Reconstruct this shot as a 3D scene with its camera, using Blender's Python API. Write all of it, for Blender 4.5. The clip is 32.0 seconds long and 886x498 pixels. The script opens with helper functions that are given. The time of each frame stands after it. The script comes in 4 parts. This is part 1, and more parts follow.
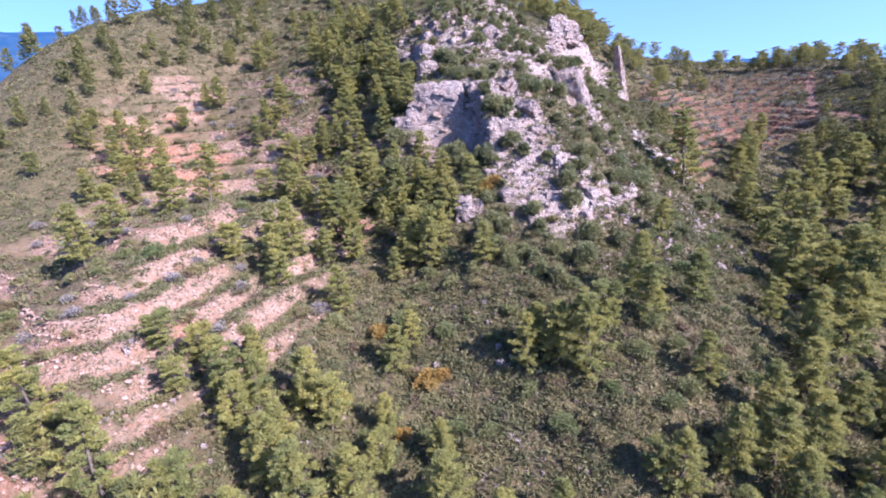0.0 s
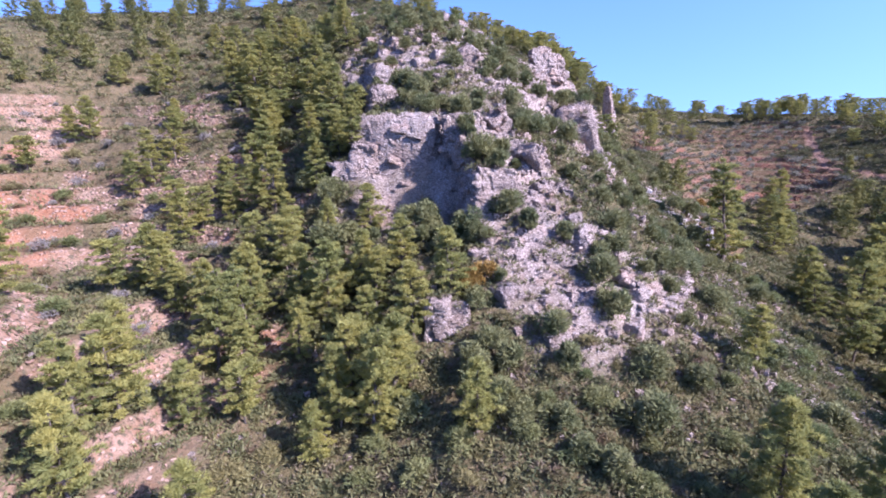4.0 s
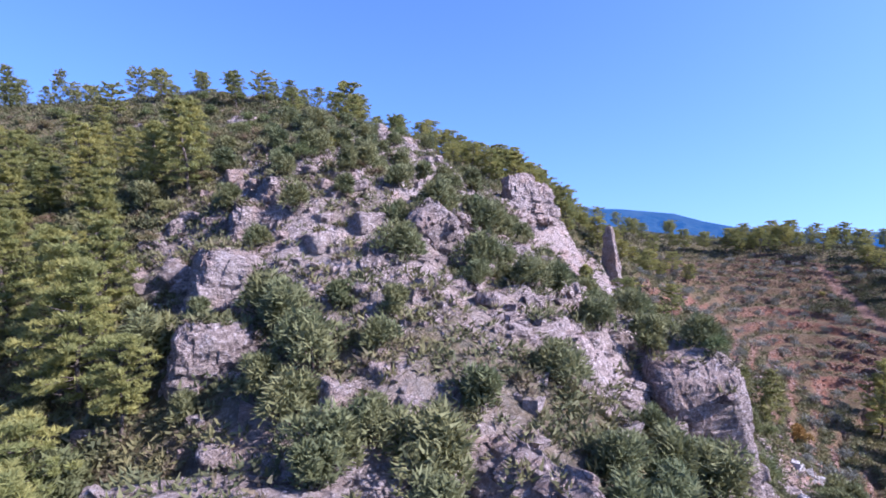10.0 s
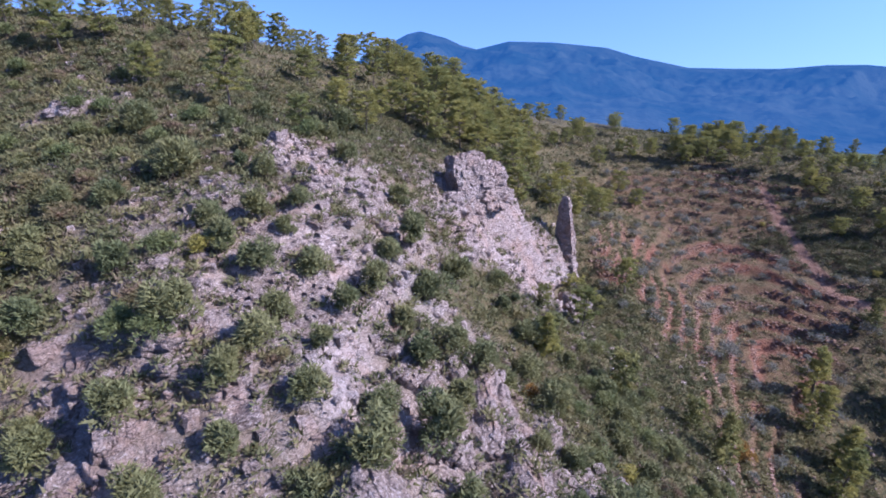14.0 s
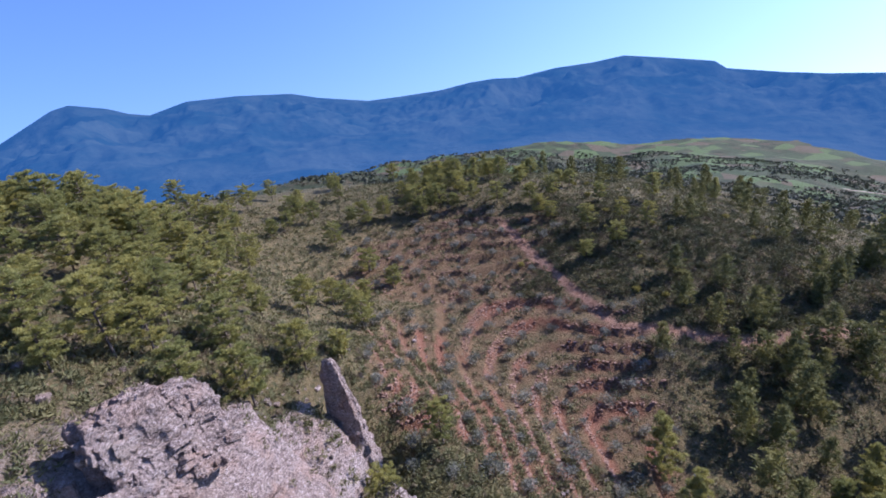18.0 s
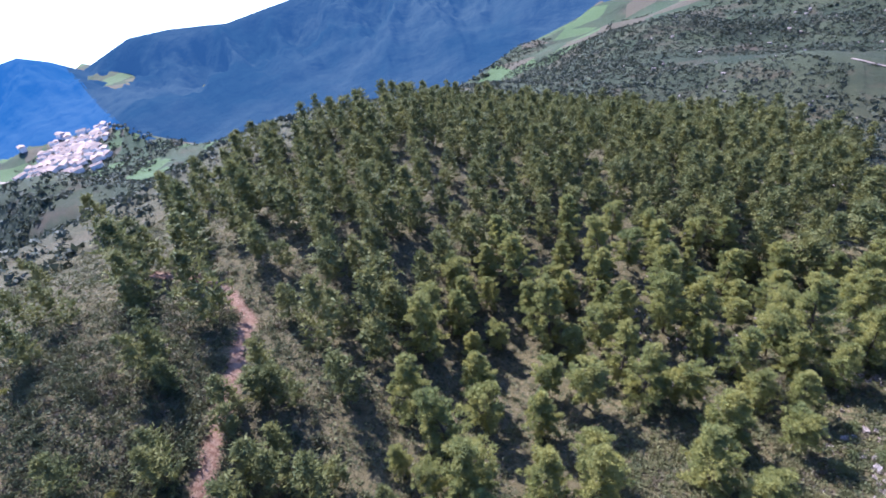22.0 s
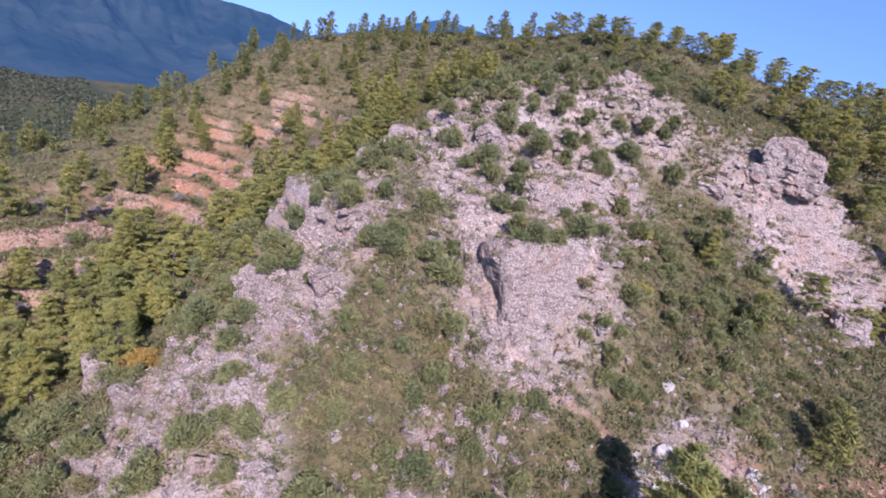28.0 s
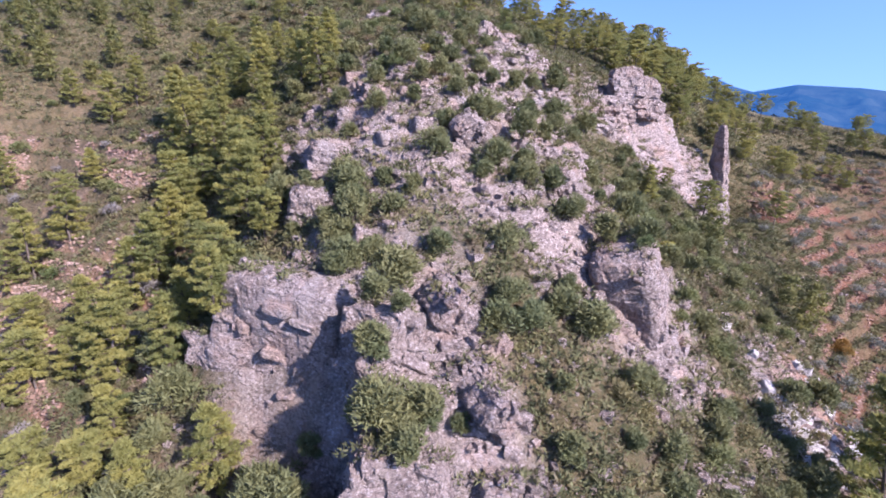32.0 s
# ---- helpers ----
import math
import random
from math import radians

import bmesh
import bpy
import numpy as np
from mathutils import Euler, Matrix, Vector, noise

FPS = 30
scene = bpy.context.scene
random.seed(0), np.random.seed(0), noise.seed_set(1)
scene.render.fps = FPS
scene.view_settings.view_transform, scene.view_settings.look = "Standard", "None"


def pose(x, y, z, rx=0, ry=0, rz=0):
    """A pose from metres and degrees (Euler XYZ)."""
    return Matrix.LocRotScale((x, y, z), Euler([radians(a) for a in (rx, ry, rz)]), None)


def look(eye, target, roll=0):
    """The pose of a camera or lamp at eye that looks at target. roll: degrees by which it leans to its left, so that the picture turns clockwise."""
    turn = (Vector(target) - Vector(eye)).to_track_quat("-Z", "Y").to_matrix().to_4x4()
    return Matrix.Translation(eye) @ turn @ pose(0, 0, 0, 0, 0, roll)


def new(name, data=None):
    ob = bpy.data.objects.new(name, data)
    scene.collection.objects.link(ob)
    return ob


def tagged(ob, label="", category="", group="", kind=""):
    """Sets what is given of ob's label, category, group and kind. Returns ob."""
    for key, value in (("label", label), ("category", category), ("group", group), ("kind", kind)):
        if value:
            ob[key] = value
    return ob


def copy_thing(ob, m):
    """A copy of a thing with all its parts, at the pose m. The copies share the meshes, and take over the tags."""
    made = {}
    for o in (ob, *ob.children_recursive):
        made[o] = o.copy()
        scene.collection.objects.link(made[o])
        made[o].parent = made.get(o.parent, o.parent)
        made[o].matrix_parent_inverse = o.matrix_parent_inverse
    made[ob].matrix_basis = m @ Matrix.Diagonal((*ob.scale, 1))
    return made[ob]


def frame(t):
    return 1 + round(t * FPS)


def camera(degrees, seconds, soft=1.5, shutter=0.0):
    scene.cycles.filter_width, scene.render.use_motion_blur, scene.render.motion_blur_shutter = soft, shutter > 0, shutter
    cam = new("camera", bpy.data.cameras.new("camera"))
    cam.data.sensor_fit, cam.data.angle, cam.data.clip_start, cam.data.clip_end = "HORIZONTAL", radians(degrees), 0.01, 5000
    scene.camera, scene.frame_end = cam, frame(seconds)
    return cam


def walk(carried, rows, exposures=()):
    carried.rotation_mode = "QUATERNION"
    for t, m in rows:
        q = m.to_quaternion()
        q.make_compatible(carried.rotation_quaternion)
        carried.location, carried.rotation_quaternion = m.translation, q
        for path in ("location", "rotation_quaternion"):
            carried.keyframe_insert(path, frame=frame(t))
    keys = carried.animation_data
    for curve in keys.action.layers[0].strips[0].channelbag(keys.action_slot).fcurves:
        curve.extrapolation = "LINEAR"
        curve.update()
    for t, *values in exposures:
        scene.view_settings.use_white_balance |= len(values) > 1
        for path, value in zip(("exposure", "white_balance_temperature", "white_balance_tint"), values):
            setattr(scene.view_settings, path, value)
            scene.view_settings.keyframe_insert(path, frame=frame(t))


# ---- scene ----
# A hill spur with a limestone crag, old terraces, an olive field and pine woods.
cam = camera(84.0, 32.0, soft=1.75)
ROWS = [
    (0.0, -4.96, -12.41, 61.68, 71.10, 3.06, 0.73),
    (0.5, -6.35, -8.35, 61.55, 70.77, 2.58, 0.70),
    (1.0, -7.46, -4.14, 61.75, 76.92, 1.85, -0.92),
    (1.5, -8.27, -0.06, 61.07, 77.06, 3.22, -2.03),
    (2.0, -8.83, 5.42, 60.49, 77.21, 4.47, -4.62),
    (2.5, -8.96, 10.46, 59.92, 78.72, 5.29, -6.54),
    (4.5, -4.99, 26.09, 60.15, 75.04, -0.00, -3.61),
    (5.0, -4.51, 31.68, 60.00, 75.87, -0.30, -3.83),
    (5.5, -4.01, 37.24, 60.00, 77.07, -1.48, -3.85),
    (6.0, -3.42, 42.85, 60.04, 78.31, -2.04, -4.17),
    (6.5, -3.04, 47.16, 60.45, 78.86, -2.00, -4.11),
    (7.0, -2.74, 52.21, 61.50, 79.33, -2.33, -4.12),
    (7.5, -2.76, 56.45, 63.22, 81.44, -2.84, -4.27),
    (8.0, -2.89, 60.51, 65.24, 82.47, -3.20, -4.67),
    (8.5, -2.95, 63.43, 67.00, 83.24, -1.84, -5.24),
    (9.0, -2.88, 66.40, 68.82, 84.40, -0.20, -8.41),
    (9.5, -2.48, 69.81, 70.30, 84.97, 0.06, -10.09),
    (10.0, -2.17, 73.01, 72.48, 85.60, 0.03, -11.72),
    (10.5, -1.82, 75.01, 74.94, 85.37, 0.36, -13.30),
    (11.0, -1.74, 77.50, 77.87, 80.16, 0.97, -14.65),
    (11.5, -1.56, 79.58, 80.64, 76.55, 1.11, -16.39),
    (12.0, -1.05, 81.83, 84.24, 75.98, 1.80, -19.54),
    (12.5, -0.50, 84.18, 87.43, 73.38, 2.05, -19.83),
    (13.0, 0.51, 87.24, 90.73, 67.78, 2.61, -20.26),
    (13.5, 1.64, 90.60, 93.04, 66.89, 0.29, -19.50),
    (15.5, 6.80, 99.87, 96.37, 67.61, 0.92, -22.18),
    (16.0, 9.91, 104.07, 96.63, 67.09, 1.50, -25.10),
    (16.5, 12.66, 107.89, 97.16, 66.42, 1.99, -29.15),
    (17.0, 15.59, 111.66, 98.44, 65.56, 3.80, -35.88),
    (17.5, 19.79, 114.55, 99.99, 67.26, 5.46, -41.44),
    (18.0, 22.57, 121.92, 98.56, 69.63, 7.06, -53.59),
    (18.5, 26.03, 126.46, 99.12, 70.90, 9.48, -65.71),
    (19.0, 31.63, 128.71, 99.48, 69.80, 12.49, -74.02),
    (19.5, 36.77, 130.10, 99.42, 64.70, 14.35, -78.66),
    (20.0, 42.08, 130.28, 99.27, 63.53, 17.18, -87.82),
    (20.5, 47.94, 130.87, 99.11, 62.11, 18.39, -96.42),
    (21.0, 53.87, 132.58, 99.84, 55.91, 14.91, -110.95),
    (21.5, 59.69, 134.59, 100.38, 52.77, 11.81, -128.07),
    (22.0, 68.56, 131.33, 99.64, 51.49, 9.80, -148.92),
    (22.5, 77.90, 134.07, 103.18, 47.66, 4.34, -171.71),
    (23.0, 87.55, 126.17, 97.96, 49.06, 0.29, 161.28),
    (23.5, 89.46, 119.59, 96.09, 50.59, 0.55, 148.22),
    (24.0, 91.22, 110.52, 93.37, 46.23, -1.74, 135.10),
    (24.5, 89.00, 102.95, 89.68, 48.74, -3.36, 120.82),
    (25.0, 87.13, 95.13, 87.65, 54.03, -7.08, 109.38),
    (25.5, 84.84, 88.94, 86.51, 58.21, -8.53, 107.32),
    (26.0, 80.06, 81.84, 84.16, 61.43, -14.14, 101.81),
    (26.5, 74.43, 76.72, 81.60, 63.92, -17.12, 89.15),
    (28.5, 43.53, 54.19, 76.97, 73.06, -6.99, 34.86),
    (29.0, 37.10, 52.59, 76.75, 74.08, -4.35, 25.69),
    (29.5, 31.58, 52.00, 76.48, 72.39, -3.76, 19.77),
    (30.0, 26.48, 51.86, 76.73, 72.05, -4.07, 13.94),
    (30.5, 22.11, 52.37, 77.21, 71.83, -3.48, 10.34),
    (31.0, 17.42, 53.72, 77.31, 70.30, -2.73, 8.37),
    (31.5, 13.69, 55.23, 77.23, 69.65, -2.40, 7.49),
    (32.0, 9.67, 57.65, 76.92, 70.40, -2.07, 7.94),
]
walk(cam, [(t, pose(x, y, z, rx, ry, rz)) for t, x, y, z, rx, ry, rz in ROWS],
     [(0.0, 1.5, 5500, 34), (2.5, 1.38, 5500, 34), (7.0, 1.50, 5450, 33), (9.0, 1.28, 5350, 32), (12.0, 0.86, 5350, 30), (15.0, 0.80, 5350, 30), (17.5, 0.74, 5550, 28), (19.0, 0.64, 5500, 26), (20.2, 1.05, 5350, 23), (21.0, 1.12, 5250, 22), (22.0, 1.42, 5150, 22), (23.5, 1.38, 5900, 28), (26.0, 0.92, 5900, 32), (29.0, 0.95, 5700, 32), (30.5, 1.02, 5700, 32), (32.0, 1.17, 5700, 32)])

# ---- light ----
SUN_AZ, SUN_EL = radians(122), radians(38)
world = bpy.data.worlds.new("sky")
scene.world = world
world.use_nodes = True
wn, wl = world.node_tree.nodes, world.node_tree.links
sky = wn.new("ShaderNodeTexSky")
sky.sky_type, sky.sun_disc = "NISHITA", False
sky.sun_elevation, sky.sun_rotation = SUN_EL, SUN_AZ
sky.air_density, sky.dust_density, sky.ozone_density = 1.0, 1.3, 3.0
wn["Background"].inputs["Strength"].default_value = 0.13
blue = wn.new("ShaderNodeMix")
blue.data_type, blue.blend_type = "RGBA", "MULTIPLY"
blue.inputs[0].default_value, blue.inputs[7].default_value = 1.0, (0.63, 0.78, 1.0, 1.0)
lift = wn.new("ShaderNodeVectorMath")
lift.operation = "MULTIPLY_ADD"
lift.inputs[1].default_value, lift.inputs[2].default_value = (1.0, 1.0, 0.83), (0.0, 0.0, 0.17)
level = wn.new("ShaderNodeVectorMath")
level.operation = "NORMALIZE"
wl.new(wn.new("ShaderNodeTexCoord").outputs["Generated"], lift.inputs[0])
wl.new(lift.outputs["Vector"], level.inputs[0])
wl.new(level.outputs["Vector"], sky.inputs["Vector"])
wl.new(sky.outputs["Color"], blue.inputs[6])
wl.new(blue.outputs[2], wn["Background"].inputs["Color"])
sun = new("sun", bpy.data.lights.new("sun", "SUN"))
sun.data.energy, sun.data.angle, sun.data.color = 5.0, radians(0.55), (1.0, 0.91, 0.78)
sun.matrix_world = look((0, 0, 200), (-math.sin(SUN_AZ) * math.cos(SUN_EL), -math.cos(SUN_AZ) * math.cos(SUN_EL), 200 - math.sin(SUN_EL)))

# ---- materials ----


class Mat:
    """A procedural material under construction."""

    def __init__(self, name, rough=0.9):
        self.m = bpy.data.materials.new(name)
        self.m.use_nodes = True
        self.t = self.m.node_tree
        self.b = self.t.nodes["Principled BSDF"]
        self.b.inputs["Roughness"].default_value = rough
        self.b.inputs["Specular IOR Level"].default_value = 0.25

    def node(self, kind, **values):
        n = self.t.nodes.new(kind)
        for key, value in values.items():
            if isinstance(value, bpy.types.NodeSocket):
                self.t.links.new(value, n.inputs[key])
            else:
                n.inputs[key].default_value = value
        return n

    def pos(self):
        return self.t.nodes.new("ShaderNodeNewGeometry").outputs["Position"]

    def noise(self, scale, detail=4.0, rough=0.55, vector=None):
        return self.node("ShaderNodeTexNoise", Vector=vector or self.pos(), Scale=scale, Detail=detail, Roughness=rough).outputs["Fac"]

    def span(self, value, lo, hi, a=0.0, b=1.0):
        n = self.node("ShaderNodeMapRange", Value=value)
        for k, v in zip(("From Min", "From Max", "To Min", "To Max"), (lo, hi, a, b)):
            n.inputs[k].default_value = v
        return n.outputs["Result"]

    def mix(self, fac, a, b):
        n = self.t.nodes.new("ShaderNodeMix")
        n.data_type = "RGBA"
        for sock, v in ((n.inputs[0], fac), (n.inputs[6], a), (n.inputs[7], b)):
            if isinstance(v, bpy.types.NodeSocket):
                self.t.links.new(v, sock)
            else:
                sock.default_value = v if not isinstance(v, tuple) else (*v, 1.0)
        return n.outputs[2]

    def attr(self, name):
        n = self.t.nodes.new("ShaderNodeAttribute")
        n.attribute_name = name
        return n.outputs["Fac"]

    def math(self, op, a, b=0.0):
        n = self.t.nodes.new("ShaderNodeMath")
        n.operation = op
        for sock, v in zip(n.inputs, (a, b)):
            if isinstance(v, bpy.types.NodeSocket):
                self.t.links.new(v, sock)
            else:
                sock.default_value = v
        return n.outputs[0]

    def random(self):
        return self.t.nodes.new("ShaderNodeObjectInfo").outputs["Random"]

    def island(self):
        return self.t.nodes.new("ShaderNodeNewGeometry").outputs["Random Per Island"]

    def color(self, c):
        self.t.links.new(c, self.b.inputs["Base Color"])

    def bump(self, height, strength=0.5, distance=0.1):
        n = self.node("ShaderNodeBump", Height=height, Strength=strength, Distance=distance)
        self.t.links.new(n.outputs["Normal"], self.b.inputs["Normal"])


def rock_colors(m):
    """Grey-mauve limestone with pale scars, rust stains, lichen and dark joints."""
    strata = m.noise(0.9, 6, 0.65)
    fine = m.noise(4.0, 6, 0.72)
    bed = m.node("ShaderNodeMapping", Vector=m.pos())
    bed.inputs["Scale"].default_value = (0.5, 0.5, 1.5)
    warp = m.node("ShaderNodeTexNoise", Vector=m.pos(), Scale=0.8, Detail=4.0).outputs["Color"]
    bent = m.node("ShaderNodeVectorMath", **{})
    bent.operation = "MULTIPLY_ADD"
    m.t.links.new(warp, bent.inputs[0])
    bent.inputs[1].default_value = (1.2, 1.2, 1.2)
    m.t.links.new(bed.outputs["Vector"], bent.inputs[2])
    joints = m.node("ShaderNodeTexVoronoi", Vector=bent.outputs["Vector"], Scale=1.15)
    joints.feature = "DISTANCE_TO_EDGE"
    crack = m.span(joints.outputs["Distance"], 0.0, 0.035)
    c = m.mix(m.span(strata, 0.35, 0.65), (0.236, 0.181, 0.156), (0.418, 0.336, 0.286))
    c = m.mix(m.span(fine, 0.52, 0.64), c, (0.60, 0.52, 0.475))
    c = m.mix(m.math("MULTIPLY", m.span(m.noise(0.11, 5, 0.6), 0.52, 0.60), 0.45), c, (0.50, 0.445, 0.415))
    c = m.mix(m.math("MULTIPLY", m.span(m.noise(0.22, 5, 0.65), 0.51, 0.62), 0.5), c, (0.40, 0.255, 0.18))
    c = m.mix(m.math("MULTIPLY", m.span(fine, 0.47, 0.34), 0.65), c, (0.060, 0.055, 0.052))
    c = m.mix(m.math("MULTIPLY", m.span(m.noise(0.45, 5, 0.7), 0.54, 0.66), 0.3), c, (0.10, 0.092, 0.060))
    c = m.mix(m.math("MULTIPLY", m.math("MULTIPLY", m.span(crack, 1.0, 0.0), m.span(m.noise(0.7, 3), 0.42, 0.56)), 0.75), c, (0.05, 0.042, 0.04))
    relief = m.math("ADD", m.math("MULTIPLY", strata, 1.5), m.math("MULTIPLY", crack, 0.25))
    return c, relief, fine


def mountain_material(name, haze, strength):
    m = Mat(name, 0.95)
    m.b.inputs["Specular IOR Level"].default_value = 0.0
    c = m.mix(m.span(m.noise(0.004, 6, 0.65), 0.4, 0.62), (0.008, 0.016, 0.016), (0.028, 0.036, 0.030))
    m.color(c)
    # Distance haze is put in as an even blue emission over the woods.
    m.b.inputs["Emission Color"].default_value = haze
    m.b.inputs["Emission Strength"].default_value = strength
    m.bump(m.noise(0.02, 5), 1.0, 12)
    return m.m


def rock_material(name="limestone", bright=1.0):
    m = Mat(name, 0.92)
    c, strata, fine = rock_colors(m)
    if bright != 1.0:
        c = m.mix(0.75, c, (0.52 * bright, 0.49 * bright, 0.46 * bright))
    m.color(c)
    m.bump(m.math("ADD", strata, m.math("MULTIPLY", fine, 1.3)), 1.0, 0.4)
    return m.m


def ground_material():
    m = Mat("hillside_ground", 0.95)
    rock, strata, fine = rock_colors(m)
    litter = m.mix(m.span(m.noise(0.35, 5), 0.35, 0.65), (0.085, 0.070, 0.032), (0.150, 0.118, 0.056))
    litter = m.mix(m.span(m.noise(1.1, 5, 0.7), 0.5, 0.6), litter, (0.050, 0.054, 0.022))
    litter = m.mix(m.span(m.noise(2.6, 4), 0.59, 0.70), litter, (0.225, 0.175, 0.125))
    wood = m.mix(m.span(m.noise(0.02, 6, 0.6), 0.4, 0.6), (0.022, 0.032, 0.014), (0.052, 0.060, 0.028))
    wood = m.mix(m.math("MULTIPLY", m.span(m.noise(0.03, 6, 0.7), 0.52, 0.66), 0.5), wood, (0.125, 0.078, 0.052))
    field = m.mix(m.span(m.noise(0.006, 5, 0.7), 0.45, 0.6), wood, (0.036, 0.058, 0.024))
    plots = m.node("ShaderNodeTexVoronoi", Vector=m.pos(), Scale=0.026)
    shade = m.node("ShaderNodeSeparateColor", Color=plots.outputs["Color"])
    field = m.mix(m.span(shade.outputs["Red"], 0.62, 0.7), field, (0.068, 0.105, 0.036))
    field = m.mix(m.span(shade.outputs["Green"], 0.78, 0.84), field, (0.085, 0.070, 0.042))
    soil = m.mix(m.span(m.noise(0.5, 5), 0.35, 0.65), (0.27, 0.115, 0.06), (0.33, 0.165, 0.095))
    soil = m.mix(m.span(m.noise(3.0, 4), 0.52, 0.7), soil, (0.32, 0.24, 0.18))
    pale = m.mix(m.span(m.noise(0.7, 5), 0.35, 0.65), (0.285, 0.165, 0.105), (0.355, 0.248, 0.182))
    pale = m.mix(m.span(m.noise(2.6, 4), 0.5, 0.62), pale, (0.12, 0.10, 0.065))
    red = m.mix(m.span(m.noise(0.4, 5), 0.35, 0.65), (0.150, 0.062, 0.036), (0.195, 0.098, 0.060))
    track = m.mix(m.span(m.noise(1.2, 4), 0.35, 0.65), (0.20, 0.105, 0.065), (0.27, 0.17, 0.115))
    c = m.mix(m.attr("far"), litter, wood)
    c = m.mix(m.attr("plain"), c, field)
    c = m.mix(m.attr("terrace"), c, pale)
    c = m.mix(m.attr("earth"), c, soil)
    c = m.mix(m.attr("redfield"), c, red)
    c = m.mix(m.attr("rock"), c, rock)
    c = m.mix(m.attr("track"), c, track)
    m.color(c)
    m.bump(m.math("ADD", m.math("ADD", m.noise(1.6, 6, 0.7), m.math("MULTIPLY", strata, m.attr("rock"))), m.math("MULTIPLY", fine, 0.7)), 1.0, 0.4)
    return m.m


def leaf_material(name, dark, light, tip, by_island=False, dry=None, thin_share=0.2):
    m = Mat(name, 0.7)
    r = m.island() if by_island else m.random()
    c = m.mix(m.span(m.noise(0.9, 3), 0.3, 0.7), dark, light)
    c = m.mix(m.span(m.noise(0.22, 3), 0.42, 0.62), c, tip)
    c = m.mix(m.math("MULTIPLY", r, 0.5), c, tip)
    if dry:
        c = m.mix(m.span(m.noise(0.5, 3, 0.6), 0.55, 0.64), c, dry)
    m.color(c)
    thin = m.t.nodes.new("ShaderNodeBsdfTranslucent")
    m.t.links.new(c, thin.inputs["Color"])
    both = m.node("ShaderNodeMixShader", Fac=thin_share)
    m.t.links.new(m.b.outputs[0], both.inputs[1])
    m.t.links.new(thin.outputs[0], both.inputs[2])
    m.t.links.new(both.outputs[0], m.t.nodes["Material Output"].inputs["Surface"])
    return m.m


def bark_material():
    m = Mat("bark", 0.95)
    c = m.mix(m.span(m.noise(6, 5), 0.35, 0.65), (0.06, 0.045, 0.035), (0.17, 0.14, 0.115))
    m.color(c)
    m.bump(m.noise(14, 4), 0.7, 0.03)
    return m.m


ROCK, GROUND, BARK = rock_material(), ground_material(), bark_material()
PALE_ROCK = rock_material("pale_limestone", 1.35)
# Both ranges glow with painted haze, the far one more strongly.
FAR_RANGE = mountain_material("hazy_mountain_woods", (0.04, 0.17, 0.45, 1), 0.38)
NEAR_RANGE = mountain_material("near_hazy_mountain_woods", (0.06, 0.16, 0.36, 1), 0.25)
# Pine needles in darker colours than PINE; the gully's shade is painted in.
PINE_WOOD = leaf_material("shaded_wood_needles", (0.066, 0.084, 0.032), (0.150, 0.164, 0.056), (0.215, 0.205, 0.062), True, None, 0.3)
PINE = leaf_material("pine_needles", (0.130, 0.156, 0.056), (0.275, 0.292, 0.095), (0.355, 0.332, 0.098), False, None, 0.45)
SHRUB = leaf_material("juniper_leaves", (0.088, 0.112, 0.050), (0.165, 0.186, 0.080), (0.205, 0.204, 0.084), False, None, 0.3)
MAQUIS = leaf_material("maquis_leaves", (0.042, 0.056, 0.025), (0.088, 0.100, 0.042), (0.115, 0.112, 0.048), True, (0.12, 0.095, 0.060))
SCRUB = leaf_material("scrub_leaves", (0.074, 0.086, 0.038), (0.138, 0.146, 0.064), (0.180, 0.166, 0.070), True, (0.155, 0.122, 0.078))
GREY = leaf_material("grey_twigs", (0.17, 0.15, 0.135), (0.27, 0.245, 0.225), (0.24, 0.22, 0.19))
GOLD = leaf_material("golden_leaves", (0.17, 0.15, 0.035), (0.27, 0.235, 0.05), (0.29, 0.26, 0.06))
RUST = leaf_material("rusty_leaves", (0.20, 0.105, 0.025), (0.33, 0.19, 0.045), (0.28, 0.19, 0.05))
OLIVE = leaf_material("olive_leaves", (0.095, 0.102, 0.075), (0.180, 0.185, 0.140), (0.210, 0.212, 0.165))
FARWOOD = leaf_material("distant_foliage", (0.028, 0.044, 0.030), (0.060, 0.076, 0.048), (0.080, 0.084, 0.052), True)

# ---- relief ----
# Control heights of the hill every 50 m (from x -150, y -150), and of the spur every 16 m (from x -48, y 32).
RELIEF = np.array([
    [-58, -41, -33, -32, -33, -36, -39, -44, -52],
    [-35, -22, -20, -20, -13, -19, -17, -14, -12],
    [-21, -9, -6, -13, -1, 0, 4, 9, 12],
    [-13, 9, 23, 6, 8, 17, 23, 26, 27],
    [6, 48, 30, 30, 23, 12, 28, 27, 27],
    [30, 58, 28, 88, 23, 31, 56, 34, 28],
    [67, 80, 67, 93, 51, 37, 63, 44, 42],
    [64, 84, 101, 95, 81, 39, 68, 57, 46],
    [64, 92, 100, 87, 82, 64, 64, 47, 36],
    [60, 86, 91, 90, 81, 73, 60, 29, 14],
], float)
